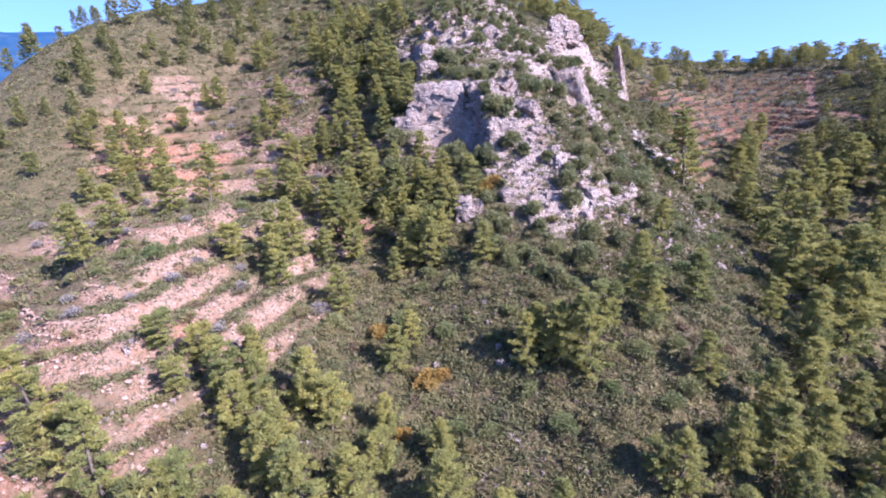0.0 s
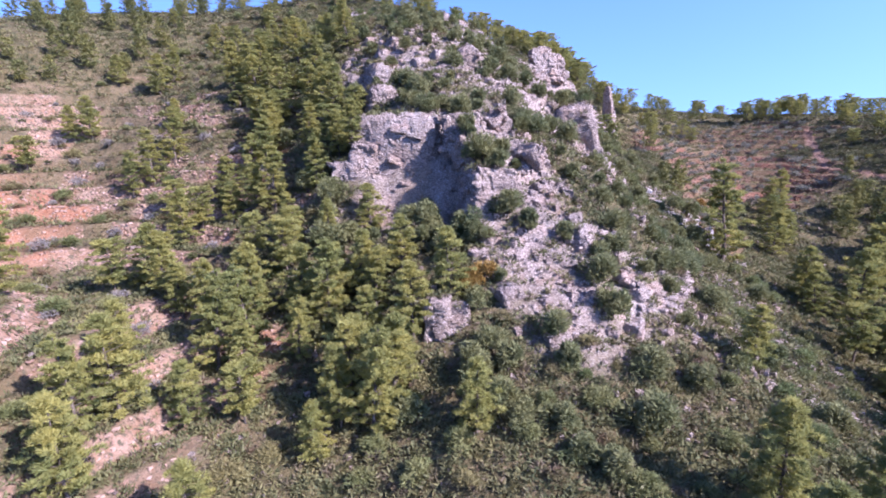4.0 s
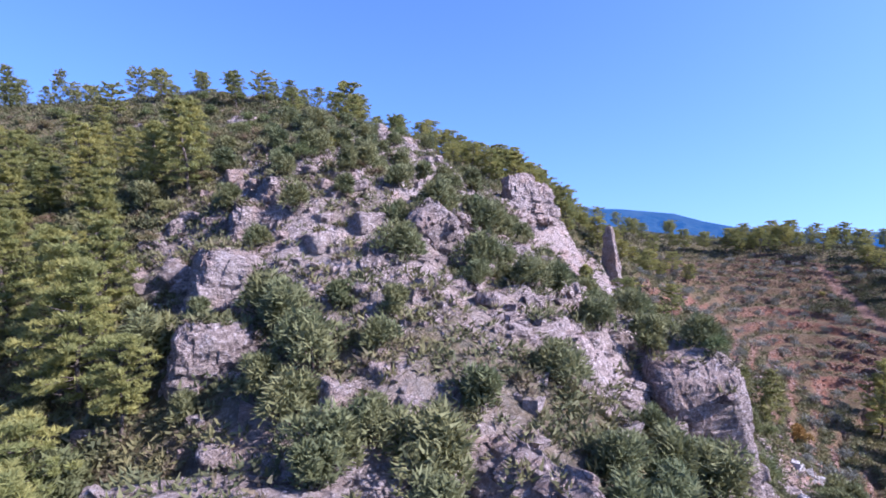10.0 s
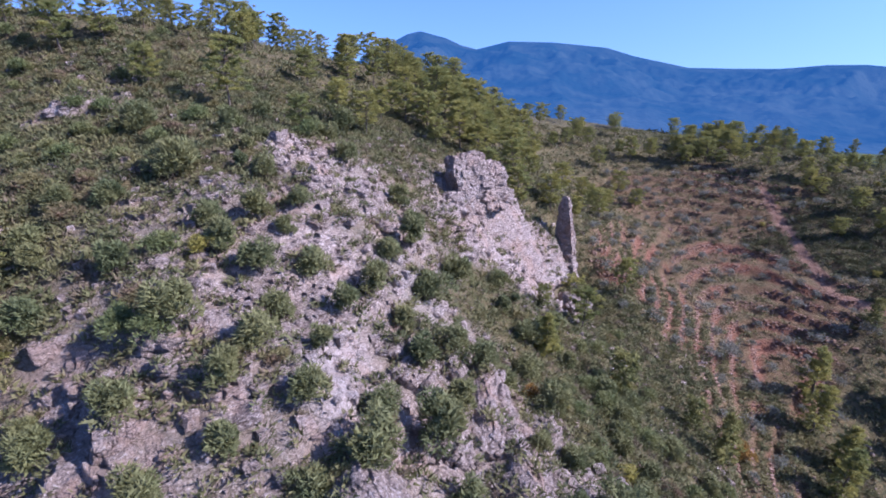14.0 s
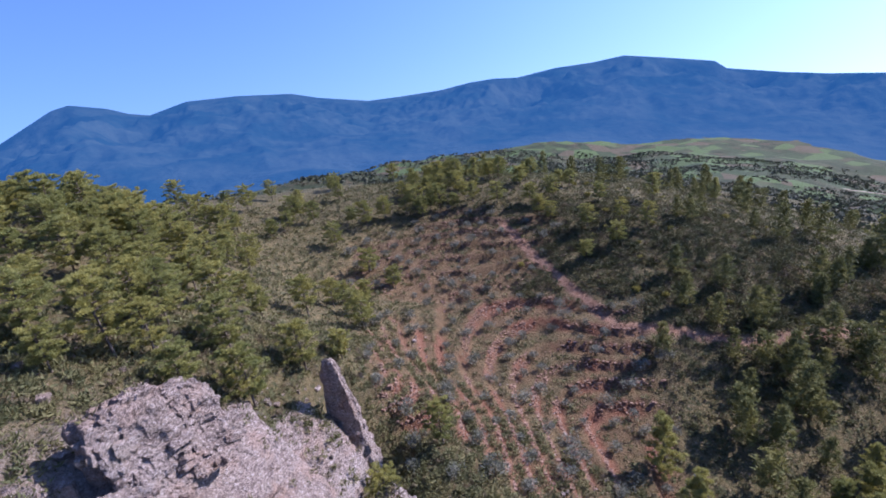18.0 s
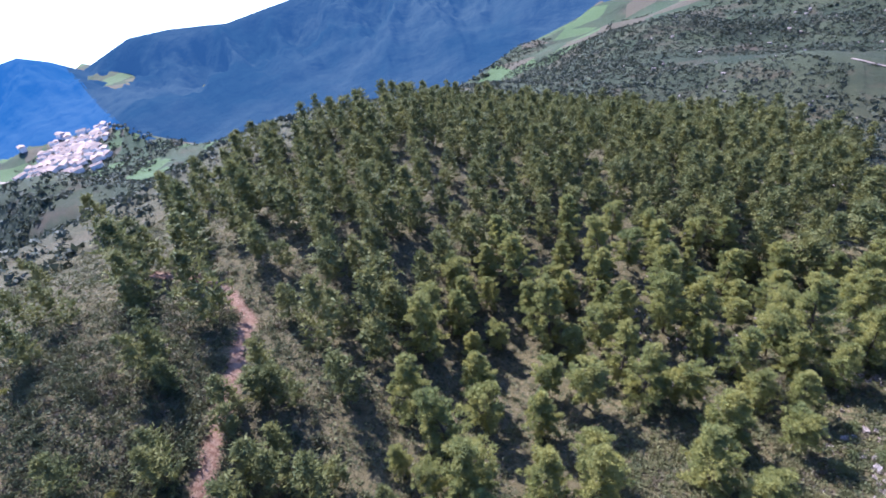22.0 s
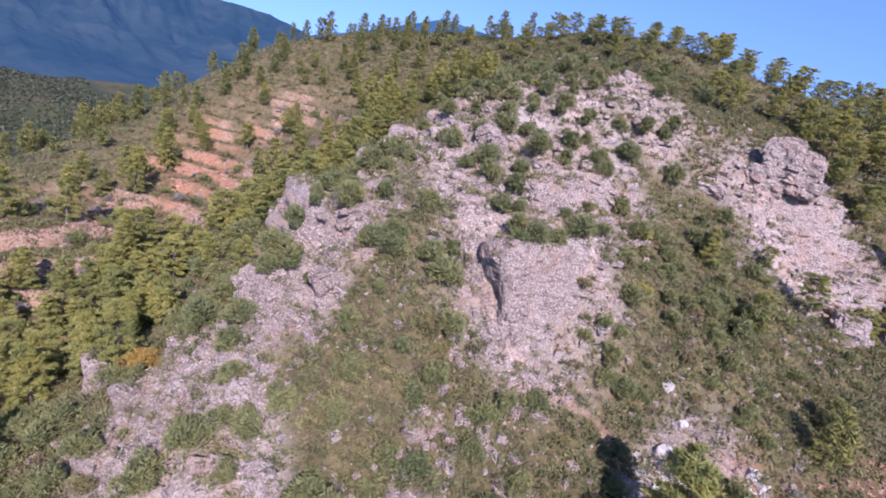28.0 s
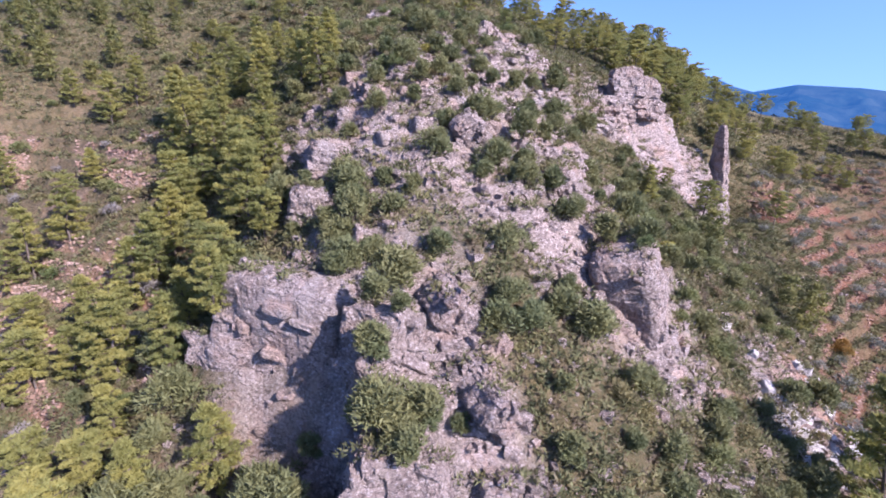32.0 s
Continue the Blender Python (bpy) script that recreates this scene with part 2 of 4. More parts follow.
SPUR = np.array([
    [11.9, 4.4, -2.2, 1.1, 6.0, 4.6, -3.4, -16.2],
    [8.4, -4.4, -7.2, -0.3, 6.7, 6.6, -0.3, -6.1],
    [7.3, -3.1, -9.7, -4.1, 2.9, 2.1, -1.0, 1.0],
    [-1.0, -6.2, -10.1, -0.5, 4.0, -2.2, -3.9, 0.1],
    [-3.3, -5.9, -3.8, 3.7, 3.2, -3.4, -5.8, -0.6],
    [4.4, -3.5, -3.5, 0.2, 3.9, 4.3, -0.5, -0.2],
    [6.9, 2.0, 2.2, 2.7, 0.6, 0.5, 0.1, -2.5],
    [2.5, -1.0, -0.7, -0.6, -2.7, -6.7, -3.1, -2.7],
    [-2.0, -2.3, -1.4, -4.3, -0.8, 1.1, 2.4, 1.5],
    [-1.2, -0.6, -1.2, -3.6, -1.3, 4.1, 5.1, 3.4],
    [1.4, 3.2, 0.8, -4.0, -4.4, -1.5, -2.2, -5.0],
])


def bump3(u):
    u = np.abs(u)
    return np.where(u < 1, 2 / 3 - u * u + u**3 / 2, np.where(u < 2, (2 - u) ** 3 / 6, 0))


def spline(grid, x, y, x0, y0, step):
    ny, nx = grid.shape
    u, v = (x - x0) / step, (y - y0) / step
    i0, j0 = np.floor(u).astype(int) - 1, np.floor(v).astype(int) - 1
    total = np.zeros_like(x)
    for j in range(4):
        for i in range(4):
            ii, jj = i0 + i, j0 + j
            w = bump3(u - ii) * bump3(v - jj)
            inside = (ii >= 0) & (ii < nx) & (jj >= 0) & (jj < ny)
            total += np.where(inside, w * grid[np.clip(jj, 0, ny - 1), np.clip(ii, 0, nx - 1)], 0)
    return total


def smooth(a, b, v):
    t = np.clip((v - a) / (b - a), 0, 1)
    return t * t * (3 - 2 * t)


def hashed(i, j, k):
    n = (i * 374761393 + j * 668265263 + k * 974634777) & 0x7FFFFFFF
    n = ((n ^ (n >> 13)) * 1274126177) & 0x7FFFFFFF
    return ((n ^ (n >> 16)) & 0xFFFF) / 65535.0


def value_noise(x, y, seed):
    i, j = np.floor(x).astype(np.int64), np.floor(y).astype(np.int64)
    u, v = x - i, y - j
    u, v = u * u * (3 - 2 * u), v * v * (3 - 2 * v)
    a, b = hashed(i, j, seed), hashed(i + 1, j, seed)
    c, d = hashed(i, j + 1, seed), hashed(i + 1, j + 1, seed)
    return (a + (b - a) * u) * (1 - v) + (c + (d - c) * u) * v - 0.5


def fractal(x, y, size, seed, octaves=4):
    total, amp = 0, 1.0
    for k in range(octaves):
        total = total + amp * value_noise(x / size, y / size, seed + k)
        size, amp = size / 2.1, amp * 0.5
    return total


# Round the horizon: azimuth, valley height at 400 m and at the mountains' foot, the distance of foot and crest.
HORIZON = np.array([
    (-180, -45, -40, 640, 1500),
    (-140, -35, 0, 500, 1400),
    (-105, -25, 20, 450, 1500),
    (-70, -20, 10, 600, 2200),
    (-40, 0, 0, 900, 2800),
    (0, 0, -60, 800, 3400),
    (36, -25, -90, 1000, 3300),
    (60, -50, -110, 1200, 3100),
    (83, -60, -150, 1350, 3200),
    (100, -70, -185, 1150, 1800),
    (107, -75, -160, 1050, 1650),
    (110, -70, -110, 740, 1800),
    (114, -75, -115, 660, 1600),
    (122, -80, -110, 570, 1350),
    (134, -75, -105, 540, 1300),
    (145, -70, -100, 560, 1300),
    (160, -50, -85, 720, 1500),
    (180, -45, -40, 640, 1500),
])
# The skyline: azimuth and elevation of the crest.
SKYLINE = np.array([(-180, 1), (-110, 4), (-95, 4.5), (-85, 4.2), (-78, 3.8), (-72, 3.2), (-66, 2.8), (-62, 1.6), (-57, 3.0), (-48, 6.0), (-42, 5.2), (-36, 5.4), (-30, 4.0), (-22, 0), (-10, -4), (3, -4.5),
                    (9, -2.6), (11, -1.5), (13.6, -0.2), (15.4, 0.7), (16.8, 1.0), (18, 0.7), (19.6, 0.3), (21.2, -0.4), (22.9, -0.8), (26.3, 0.0), (31, -0.1), (36.5, -0.6), (39.3, -1.4), (44.5, -2.4), (48, -2.4), (52.5, -2.3), (55.7, -1.9), (58.5, -1.8), (61, -2.0), (65, -1.5), (69, -1.4), (72, -1.1), (76, -1.8), (80.3, -2.6), (81.4, -3.4), (86, -4.2), (89, -4.6), (93, -4.9), (97, -5.0),
                    (100.7, -7.6), (103, -6.8), (106, -6.6), (108, -7.6), (110, -9.0), (114.5, -7.6), (118, -7.8), (123, -8.6), (130, -8.0), (136, -7.4), (145, -6.0), (156, -3.0), (168, 0), (180, 1)])


def polar(x, y):
    dx, dy = x - 40, y - 100
    return np.hypot(dx, dy) + 1e-6, np.degrees(np.arctan2(dx, dy))


def far_height(x, y, mountains=False):
    """Valley floor and hills past the spur; the mountains proper stand on it as a backdrop."""
    r, az = polar(x, y)
    near, foot, r1, r2 = (np.interp(az, HORIZON[:, 0], HORIZON[:, k]) for k in range(1, 5))
    el = np.interp(az, SKYLINE[:, 0], SKYLINE[:, 1])
    crest = 95 + r2 * np.tan(np.radians(el))
    floor_ = near + (foot - near) * smooth(300, r1, r) + 22 * fractal(x, y, 170, 5) * smooth(150, 350, r)
    floor_ = floor_ + 42 * np.exp(-((x - 361 + 0.6 * (y - 559)) / 210) ** 2 - ((y - 559) / 90) ** 2)
    floor_ = floor_ + 30 * np.exp(-((x - 60) / 60) ** 2 - ((y + 190) / 45) ** 2) + 55 * np.exp(-((x - 505) / 150) ** 2 - ((y - 30) / 62) ** 2)
    floor_ = floor_ + 85 * np.exp(-((x + 330) / 170) ** 2 - ((y + 190) / 190) ** 2)
    rise = np.clip((r - r1) / (r2 - r1), 0, 1.2) ** 1.25
    spurs = np.abs(fractal(az * 30, r * 0.35, 210, 9, 5)) + 0.5 * fractal(x, y, 500, 21, 5) + 0.14 * np.abs(fractal(x, y, 190, 27, 3))
    z = floor_ + (crest - floor_) * rise - (spurs - 0.12) * 230 * rise * (1 - smooth(0.72, 1.0, rise))
    z = np.minimum(z, 95 + r * np.tan(np.radians(el)))
    z = z - (r - r2).clip(0) * 0.3
    if mountains:
        return z
    return floor_ - 70 * smooth(0, 0.12, rise) - 0.3 * (r - r2 - 60).clip(0)


def line_distance(x, y, pts):
    best = np.full(np.shape(x), 1e9)
    for (ax, ay), (bx, by) in zip(pts, pts[1:]):
        ux, uy = bx - ax, by - ay
        t = np.clip(((x - ax) * ux + (y - ay) * uy) / (ux * ux + uy * uy), 0, 1)
        best = np.minimum(best, np.hypot(x - ax - t * ux, y - ay - t * uy))
    return best


def blob(x, y, cx, cy, rx, ry, turn=0.0, edge=0.35):
    """1 inside an ellipse, falling to 0 past its uneven rim."""
    a = radians(turn)
    u = ((x - cx) * math.cos(a) + (y - cy) * math.sin(a)) / rx
    v = (-(x - cx) * math.sin(a) + (y - cy) * math.cos(a)) / ry
    d = np.hypot(u, v) + 0.35 * fractal(x, y, 7.0, 31)
    return 1 - smooth(1 - edge, 1 + edge, d)


TRACK = [(134, 190), (125, 176), (115, 160), (109, 150), (112, 142), (116, 130.6), (121, 123.5), (131, 112), (142, 101), (152, 97.5), (158, 97.2), (163, 98), (172, 102), (182, 104)]
PATH = [(51, 122), (48.5, 118.5), (46, 114.5), (41, 111), (38, 106), (33, 103), (29, 99.5)]
VALLEY_ROAD = [(-120, -150), (-80, -115), (-45, -103), (-9, -87), (33, -45), (57, -30), (75, -22)]


BARE = [(-3, 92, 11, 7, 10), (7, 84, 4.5, 8, 20), (-4, 121, 14, 13, 0), (8, 112, 14, 11, 20), (20, 108, 11, 12, 0), (9, 73, 7, 9, 20), (3, 133, 13, 8, -10),
        (34, 156, 13, 10, 0), (10, 149, 10, 6, 10), (17, 72, 9, 6, 0), (20, 118, 7, 14, 0), (24, 106, 8, 9, 0), (44, 110, 5, 9, 10), (13, 142, 10, 6, 20), (-18, 163, 6, 3, 30)]


def zones(x, y):
    """How far each spot belongs to the west terraces, the red field, the bare rock, the track."""
    z = {}
    z["terrace"] = np.maximum(blob(x, y, -47, 66, 26, 50, -10, 0.25), blob(x, y, -64, 114, 24, 26, 0, 0.3))
    z["redfield"] = np.maximum(blob(x, y, 88, 160, 26, 27, -35, 0.2), blob(x, y, 62, 127, 7, 22, -25, 0.25))
    z["dryfield"] = blob(x, y, 116, 196, 26, 20, -38, 0.22)
    rock = np.zeros_like(x)
    for cx, cy, rx, ry, turn in BARE:
        rock = np.maximum(rock, blob(x, y, cx, cy, rx, ry, turn, 0.4))
    z["rock"] = rock * (0.62 + 0.38 * smooth(-0.2, 0.15, fractal(x, y, 6, 61)))
    z["track"] = 1 - smooth(0.9, 1.7, line_distance(x, y, TRACK))
    z["path"] = (1 - smooth(0.4, 1.3, line_distance(x, y, PATH))) * smooth(-0.3, 0.1, fractal(x, y, 3, 73))
    return z


def stepped(h, step, tread):
    k = np.floor(h / step)
    return (k + smooth(tread, 0.98, h / step - k)) * step


def base_height(x, y):
    h = spline(RELIEF, x, y, -150, -150, 50) + spline(SPUR, x, y, -48, 32, 16)
    for cx, cy, lift, reach in SWELLS:
        h = h + lift * np.exp(-((x - cx) ** 2 + (y - cy) ** 2) / (2 * reach * reach))
    return h


TERRACE, FIELD = 2.3, 1.5
# Broad swells and dips of the slopes: centre, lift, reach.
SWELLS = [(-44, 54, 5.5, 26), (-10, 150, 3.6, 16), (11, 149, 4.2, 9), (-2, 121, 2.2, 6), (21, 128, -3.4, 7), (36, 112, -2.8, 6), (48, 98, 2.0, 9), (60, 138, 2.2, 6),
          (76, 171, -1.8, 8), (88, 149, -2.4, 9), (150, 99, -5.0, 17), (107, 78, -7.0, 20), (79, 211, -3.6, 12), (17, 57, -3.0, 8), (90, 44, 3.0, 18), (110, 148, 2.0, 9), (-118, 130, 9.0, 26), (-20, 192, 3.5, 22), (2, 194, 3.0, 14), (-95, 192, 6.0, 34), (-45, 240, -5.0, 20), (28, 218, 3.0, 18), (50, 206, 4.0, 15), (-22, 228, -3.0, 16), (57, 165, -8.0, 5)]


def unstepped(x, y, z):
    """The slope before it was cut into terraces."""
    h = base_height(x, y)
    h = h + (1.1 * fractal(x, y, 11, 3)) * (1 - z["terrace"]) * (1 - z["redfield"])
    return h + 0.8 * fractal(x, y, 25, 8) * z["terrace"]


def height(x, y):
    x, y = np.asarray(x, float), np.asarray(y, float)
    xc, yc = np.clip(x, -145, 245), np.clip(y, -145, 295)
    inner = 1 - smooth(0, 170, np.hypot(x - xc, y - yc))
    z = zones(x, y)
    h = unstepped(xc, yc, z)
    h = h + (stepped(h, TERRACE, 0.6) - h) * smooth(0.3, 0.6, z["terrace"])
    field = np.maximum(z["redfield"], z["dryfield"])
    h = h + (stepped(h, FIELD, 0.72) - h) * smooth(0.3, 0.6, field)
    ledge = stepped(h + 2.2 * fractal(x, y, 8.0, 14, 4), 1.25, 0.35) - h
    h = h + z["rock"] * (0.9 * ledge + 1.1 * fractal(x, y, 3.2, 19, 4))
    h = h + 13 * np.exp(-(((x + 132) / 36) ** 2) - ((y - 215) / 60) ** 2) + 45 * np.exp(-(((x + 178) / 48) ** 2) - ((y - 292) / 52) ** 2)
    h = h - 10.0 * np.exp(-(((x - 47) / 7.5) ** 2) - ((y - 159) / 10.0) ** 2)
    h = h - 7.5 * np.exp(-(((x + 7.5) / 6.0) ** 2) - ((y - 85.4) / 3.3) ** 2) - 8.0 * np.exp(-(((x + 1.4) / 2.3) ** 2) - ((y - 82.5) / 4.6) ** 2)
    return np.where(inner > 0, far_height(x, y) * (1 - inner) + h * inner, far_height(x, y))


def axis(lo, hi, step, end, fine=None):
    mid = np.arange(lo, hi + step / 2, step)
    if fine:
        mid = np.concatenate([mid[mid < fine[0]], np.arange(fine[0], fine[1], step / 2), mid[mid >= fine[1]]])
    out, d = [], step
    while (out[-1] if out else 0) < end:
        d *= 1.055
        out.append((out[-1] if out else 0) + d)
    out = np.array(out)
    return np.concatenate([(lo - out)[::-1], mid, hi + out])


def mesh_from(name, verts, faces, material, smooth_shading=False):
    me = bpy.data.meshes.new(name)
    verts, faces = np.asarray(verts, np.float32), np.asarray(faces, np.int32)
    me.vertices.add(len(verts))
    me.vertices.foreach_set("co", verts.ravel())
    k = faces.shape[1]
    me.loops.add(faces.size)
    me.loops.foreach_set("vertex_index", faces.ravel())
    me.polygons.add(len(faces))
    me.polygons.foreach_set("loop_start", np.arange(0, faces.size, k, dtype=np.int32))
    me.polygons.foreach_set("use_smooth", np.full(len(faces), smooth_shading))
    me.materials.append(material)
    me.update(calc_edges=True)
    return me


def part(name, me, parent, label=""):
    ob = new(name, me)
    ob.parent = parent
    return tagged(ob, label) if label else ob


SHEET = []


def on_sheet(x, y):
    """Height of the ground sheet itself between its points."""
    xs, ys, z = SHEET[0]
    i, j = np.clip(np.searchsorted(xs, x) - 1, 0, len(xs) - 2), np.clip(np.searchsorted(ys, y) - 1, 0, len(ys) - 2)
    u, v = (x - xs[i]) / (xs[i + 1] - xs[i]), (y - ys[j]) / (ys[j + 1] - ys[j])
    return (z[j, i] * (1 - u) + z[j, i + 1] * u) * (1 - v) + (z[j + 1, i] * (1 - u) + z[j + 1, i + 1] * u) * v


def build_ground():
    xs, ys = axis(-85, 175, 1.1, 4600, (-20, 52)), axis(-10, 235, 1.1, 4600, (62, 172))
    gx, gy = np.meshgrid(xs, ys)
    x, y = gx.ravel(), gy.ravel()
    z = height(x, y)
    nx, ny = len(xs), len(ys)
    SHEET.append((xs, ys, z.reshape(ny, nx)))
    i, j = np.meshgrid(np.arange(nx - 1), np.arange(ny - 1))
    a = (j * nx + i).ravel()
    me = mesh_from("ground", np.c_[x, y, z], np.c_[a, a + 1, a + nx + 1, a + nx], GROUND, True)
    zone = zones(x, y)
    r = np.hypot(x - 40, y - 100)
    zone["far"] = smooth(120, 320, r)
    zone["plain"] = smooth(380, 560, r) * (1 - smooth(-60, -10, z)) * smooth(40, 160, x)
    patch = fractal(x, y, 16, 44)
    frac = (unstepped(np.clip(x, -145, 245), np.clip(y, -145, 295), zone) / TERRACE) % 1.0
    riser = smooth(0.5, 0.62, frac) * (1 - 0.4 * smooth(0.9, 1.0, frac))
    bare = np.maximum(riser * smooth(-0.2, 0.05, fractal(x, y, 9, 71)), smooth(0.0, 0.3, fractal(x, y, 9, 47)))
    zone["earth"] = zone["terrace"] * smooth(0.0, 0.28, patch) * (0.4 + 0.6 * bare)
    zone["earth"] = np.maximum(zone["earth"], 0.85 * blob(x, y, 48.5, 110, 4.5, 8, 20))
    zone["terrace"] = zone["terrace"] * (0.15 + 0.85 * bare)
    zone["terrace"] = np.maximum(zone["terrace"], 0.9 * zone["path"])
    ridge = (unstepped(np.clip(x, -145, 245), np.clip(y, -145, 295), zone) / FIELD) % 1.0
    zone["redfield"] = zone["redfield"] * (0.35 + 0.65 * smooth(0.45, 0.7, ridge)) * (0.35 + 0.65 * smooth(-0.2, 0.25, fractal(x, y, 6, 49)))
    zone["redfield"] = np.maximum(zone["redfield"], 0.35 * zone["dryfield"])
    for key in ("terrace", "earth", "redfield", "rock", "track", "far", "plain"):
        me.attributes.new(key, "FLOAT", "POINT").data.foreach_set("value", zone[key].astype(np.float32))
    return tagged(new("ground", me), "scrubby limestone hillside running out to far wooded mountains", "ground", kind="structure")


build_ground()


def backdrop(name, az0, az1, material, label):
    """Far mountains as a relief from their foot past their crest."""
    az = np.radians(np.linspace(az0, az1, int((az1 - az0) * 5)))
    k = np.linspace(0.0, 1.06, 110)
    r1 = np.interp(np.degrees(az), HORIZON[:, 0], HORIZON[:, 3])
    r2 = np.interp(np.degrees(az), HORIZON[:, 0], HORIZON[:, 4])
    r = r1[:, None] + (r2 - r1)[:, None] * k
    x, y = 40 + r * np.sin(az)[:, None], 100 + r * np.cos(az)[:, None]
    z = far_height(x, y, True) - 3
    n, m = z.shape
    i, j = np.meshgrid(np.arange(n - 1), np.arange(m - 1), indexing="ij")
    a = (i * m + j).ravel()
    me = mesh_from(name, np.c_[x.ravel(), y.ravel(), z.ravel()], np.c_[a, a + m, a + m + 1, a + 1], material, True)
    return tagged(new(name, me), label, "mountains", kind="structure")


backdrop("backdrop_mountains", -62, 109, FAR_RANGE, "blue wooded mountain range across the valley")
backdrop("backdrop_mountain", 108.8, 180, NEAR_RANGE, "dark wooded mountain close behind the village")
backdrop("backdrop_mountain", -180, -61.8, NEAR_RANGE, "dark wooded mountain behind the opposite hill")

# ---- rocks ----


def noise3(p, seed):
    i = np.floor(p).astype(np.int64)
    f = p - i
    f = f * f * (3 - 2 * f)
    total = 0
    for c in range(8):
        o = np.array([c & 1, c >> 1 & 1, c >> 2 & 1])
        w = np.prod(np.where(o, f, 1 - f), axis=1)
        q = i + o
        total = total + w * hashed(q[:, 0] + 57 * q[:, 2], q[:, 1] - 131 * q[:, 2], seed)
    return total - 0.5


def cube_sphere(n):
    """A cube of n x n faces a side, blown out to a ball."""
    g = np.linspace(-1, 1, n + 1)
    u, v = np.meshgrid(g, g, indexing="ij")
    verts, faces = [], []
    i, j = np.meshgrid(np.arange(n), np.arange(n), indexing="ij")
    a = (i * (n + 1) + j).ravel()
    quad = np.c_[a, a + n + 1, a + n + 2, a + 1]
    for ax in range(3):
        for sign in (-1, 1):
            p = np.empty(u.shape + (3,))
            p[..., ax], p[..., (ax + 1) % 3], p[..., (ax + 2) % 3] = sign, u, v
            faces.append((quad if sign > 0 else quad[:, ::-1]) + len(verts) * (n + 1) ** 2)
            verts.append(p.reshape(-1, 3))
    v, same = np.unique(np.round(np.concatenate(verts), 6), axis=0, return_inverse=True)
    return v, same.ravel()[np.concatenate(faces)]


def block_mesh(seed):
    """A joint-bounded block of bedded limestone, about 1 m across."""
    v, f = cube_sphere(5)
    d = v / np.linalg.norm(v, axis=1)[:, None]
    q = d / (np.abs(d) ** 9).sum(1)[:, None] ** (1 / 9) * (0.55, 0.34, 0.3)
    q = q + d * (0.16 * noise3(q / 0.45 + 4, seed) + 0.1 * noise3(q / 0.2, seed + 1))[:, None]
    return mesh_from("block", q, f, ROCK)


BLOCKS = [block_mesh(300 + k) for k in range(7)]


def dress(ob, p, size, seed, count):
    """Blocks standing proud of an outcrop's face, along its joints and edges."""
    rng = np.random.default_rng(seed + 40)
    face = np.nonzero((p[:, 1] < -0.35 * size[1]) & (np.abs(p[:, 2]) < 0.9 * size[2]))[0]
    for k in rng.choice(face, min(count, len(face)), replace=False):
        c = part("block", BLOCKS[int(rng.integers(len(BLOCKS)))], ob)
        x, y, z = (float(w) for w in p[k])
        w = float(rng.uniform(0.7, 1.0) * rng.choice((0.7, 1.1, 1.7)))
        c.matrix_basis = pose(x, y + 0.08 * w, z, float(rng.normal(0, 10)), float(rng.normal(12, 14)), float(rng.normal(0, 12))) @ Matrix.Diagonal((w * 1.25, w, w * float(rng.uniform(0.55, 1.1)), 1))


def outcrop(name, x, y, z, wide, tall, facing, dip, material, label, category="rock", n=26, deep=0.42, sink=0.72, rough=1.0):
    """A weathered limestone mass: a squarish body with a face to one side, broken by joints and beds."""
    v, f = cube_sphere(n)
    d = v / np.linalg.norm(v, axis=1)[:, None]
    body = d / (np.abs(d) ** 7).sum(1)[:, None] ** (1 / 7)
    size = np.array([wide / 2, min(wide, tall) * deep / 2 + 0.6, tall / 2])
    p = body * size
    seed = int(abs(x * 13 + y * 7 + z * 3)) % 997
    big = min(wide, tall)
    p = p + d * (noise3(p / (big * 0.45) + 9, seed) * big * 0.16)[:, None]
    warp = 0.5 * np.c_[noise3(p / 1.1, seed + 5), noise3(p / 1.1, seed + 6), noise3(p / 1.1, seed + 7)]
    cell = np.floor((p + warp) / (1.5, 1.5, 0.75))
    chip = np.floor((p + warp) / (0.6, 0.6, 0.32)).astype(np.int64)
    chips = hashed(chip[:, 0] + 17 * chip[:, 2], chip[:, 1], seed + 2) - 0.5
    blocks = hashed(cell[:, 0].astype(np.int64) + 31 * cell[:, 2].astype(np.int64), cell[:, 1].astype(np.int64), seed + 1) - 0.5
    scale = min(1.0, big / 4) * rough
    p = p + d * ((blocks * 0.65 + chips * 0.35 + noise3(p / 1.6, seed + 3) * 0.5 + noise3(p / 0.55, seed + 4) * 0.25) * scale)[:, None]
    me = mesh_from(name, p, f, material)
    ob = tagged(new(name, me), label, category, "outcrops of the crag")
    ob.matrix_basis = pose(x, y, z, 0, 0, 180 - facing) @ pose(0, 0, 0, dip - 90, 0, 0) @ Matrix.Translation((0, size[1] * sink, 0))
    if big > 2.5 and material is ROCK:
        dress(ob, p, size, seed, int(min(16, 3 + wide * tall / 7)))
    return ob


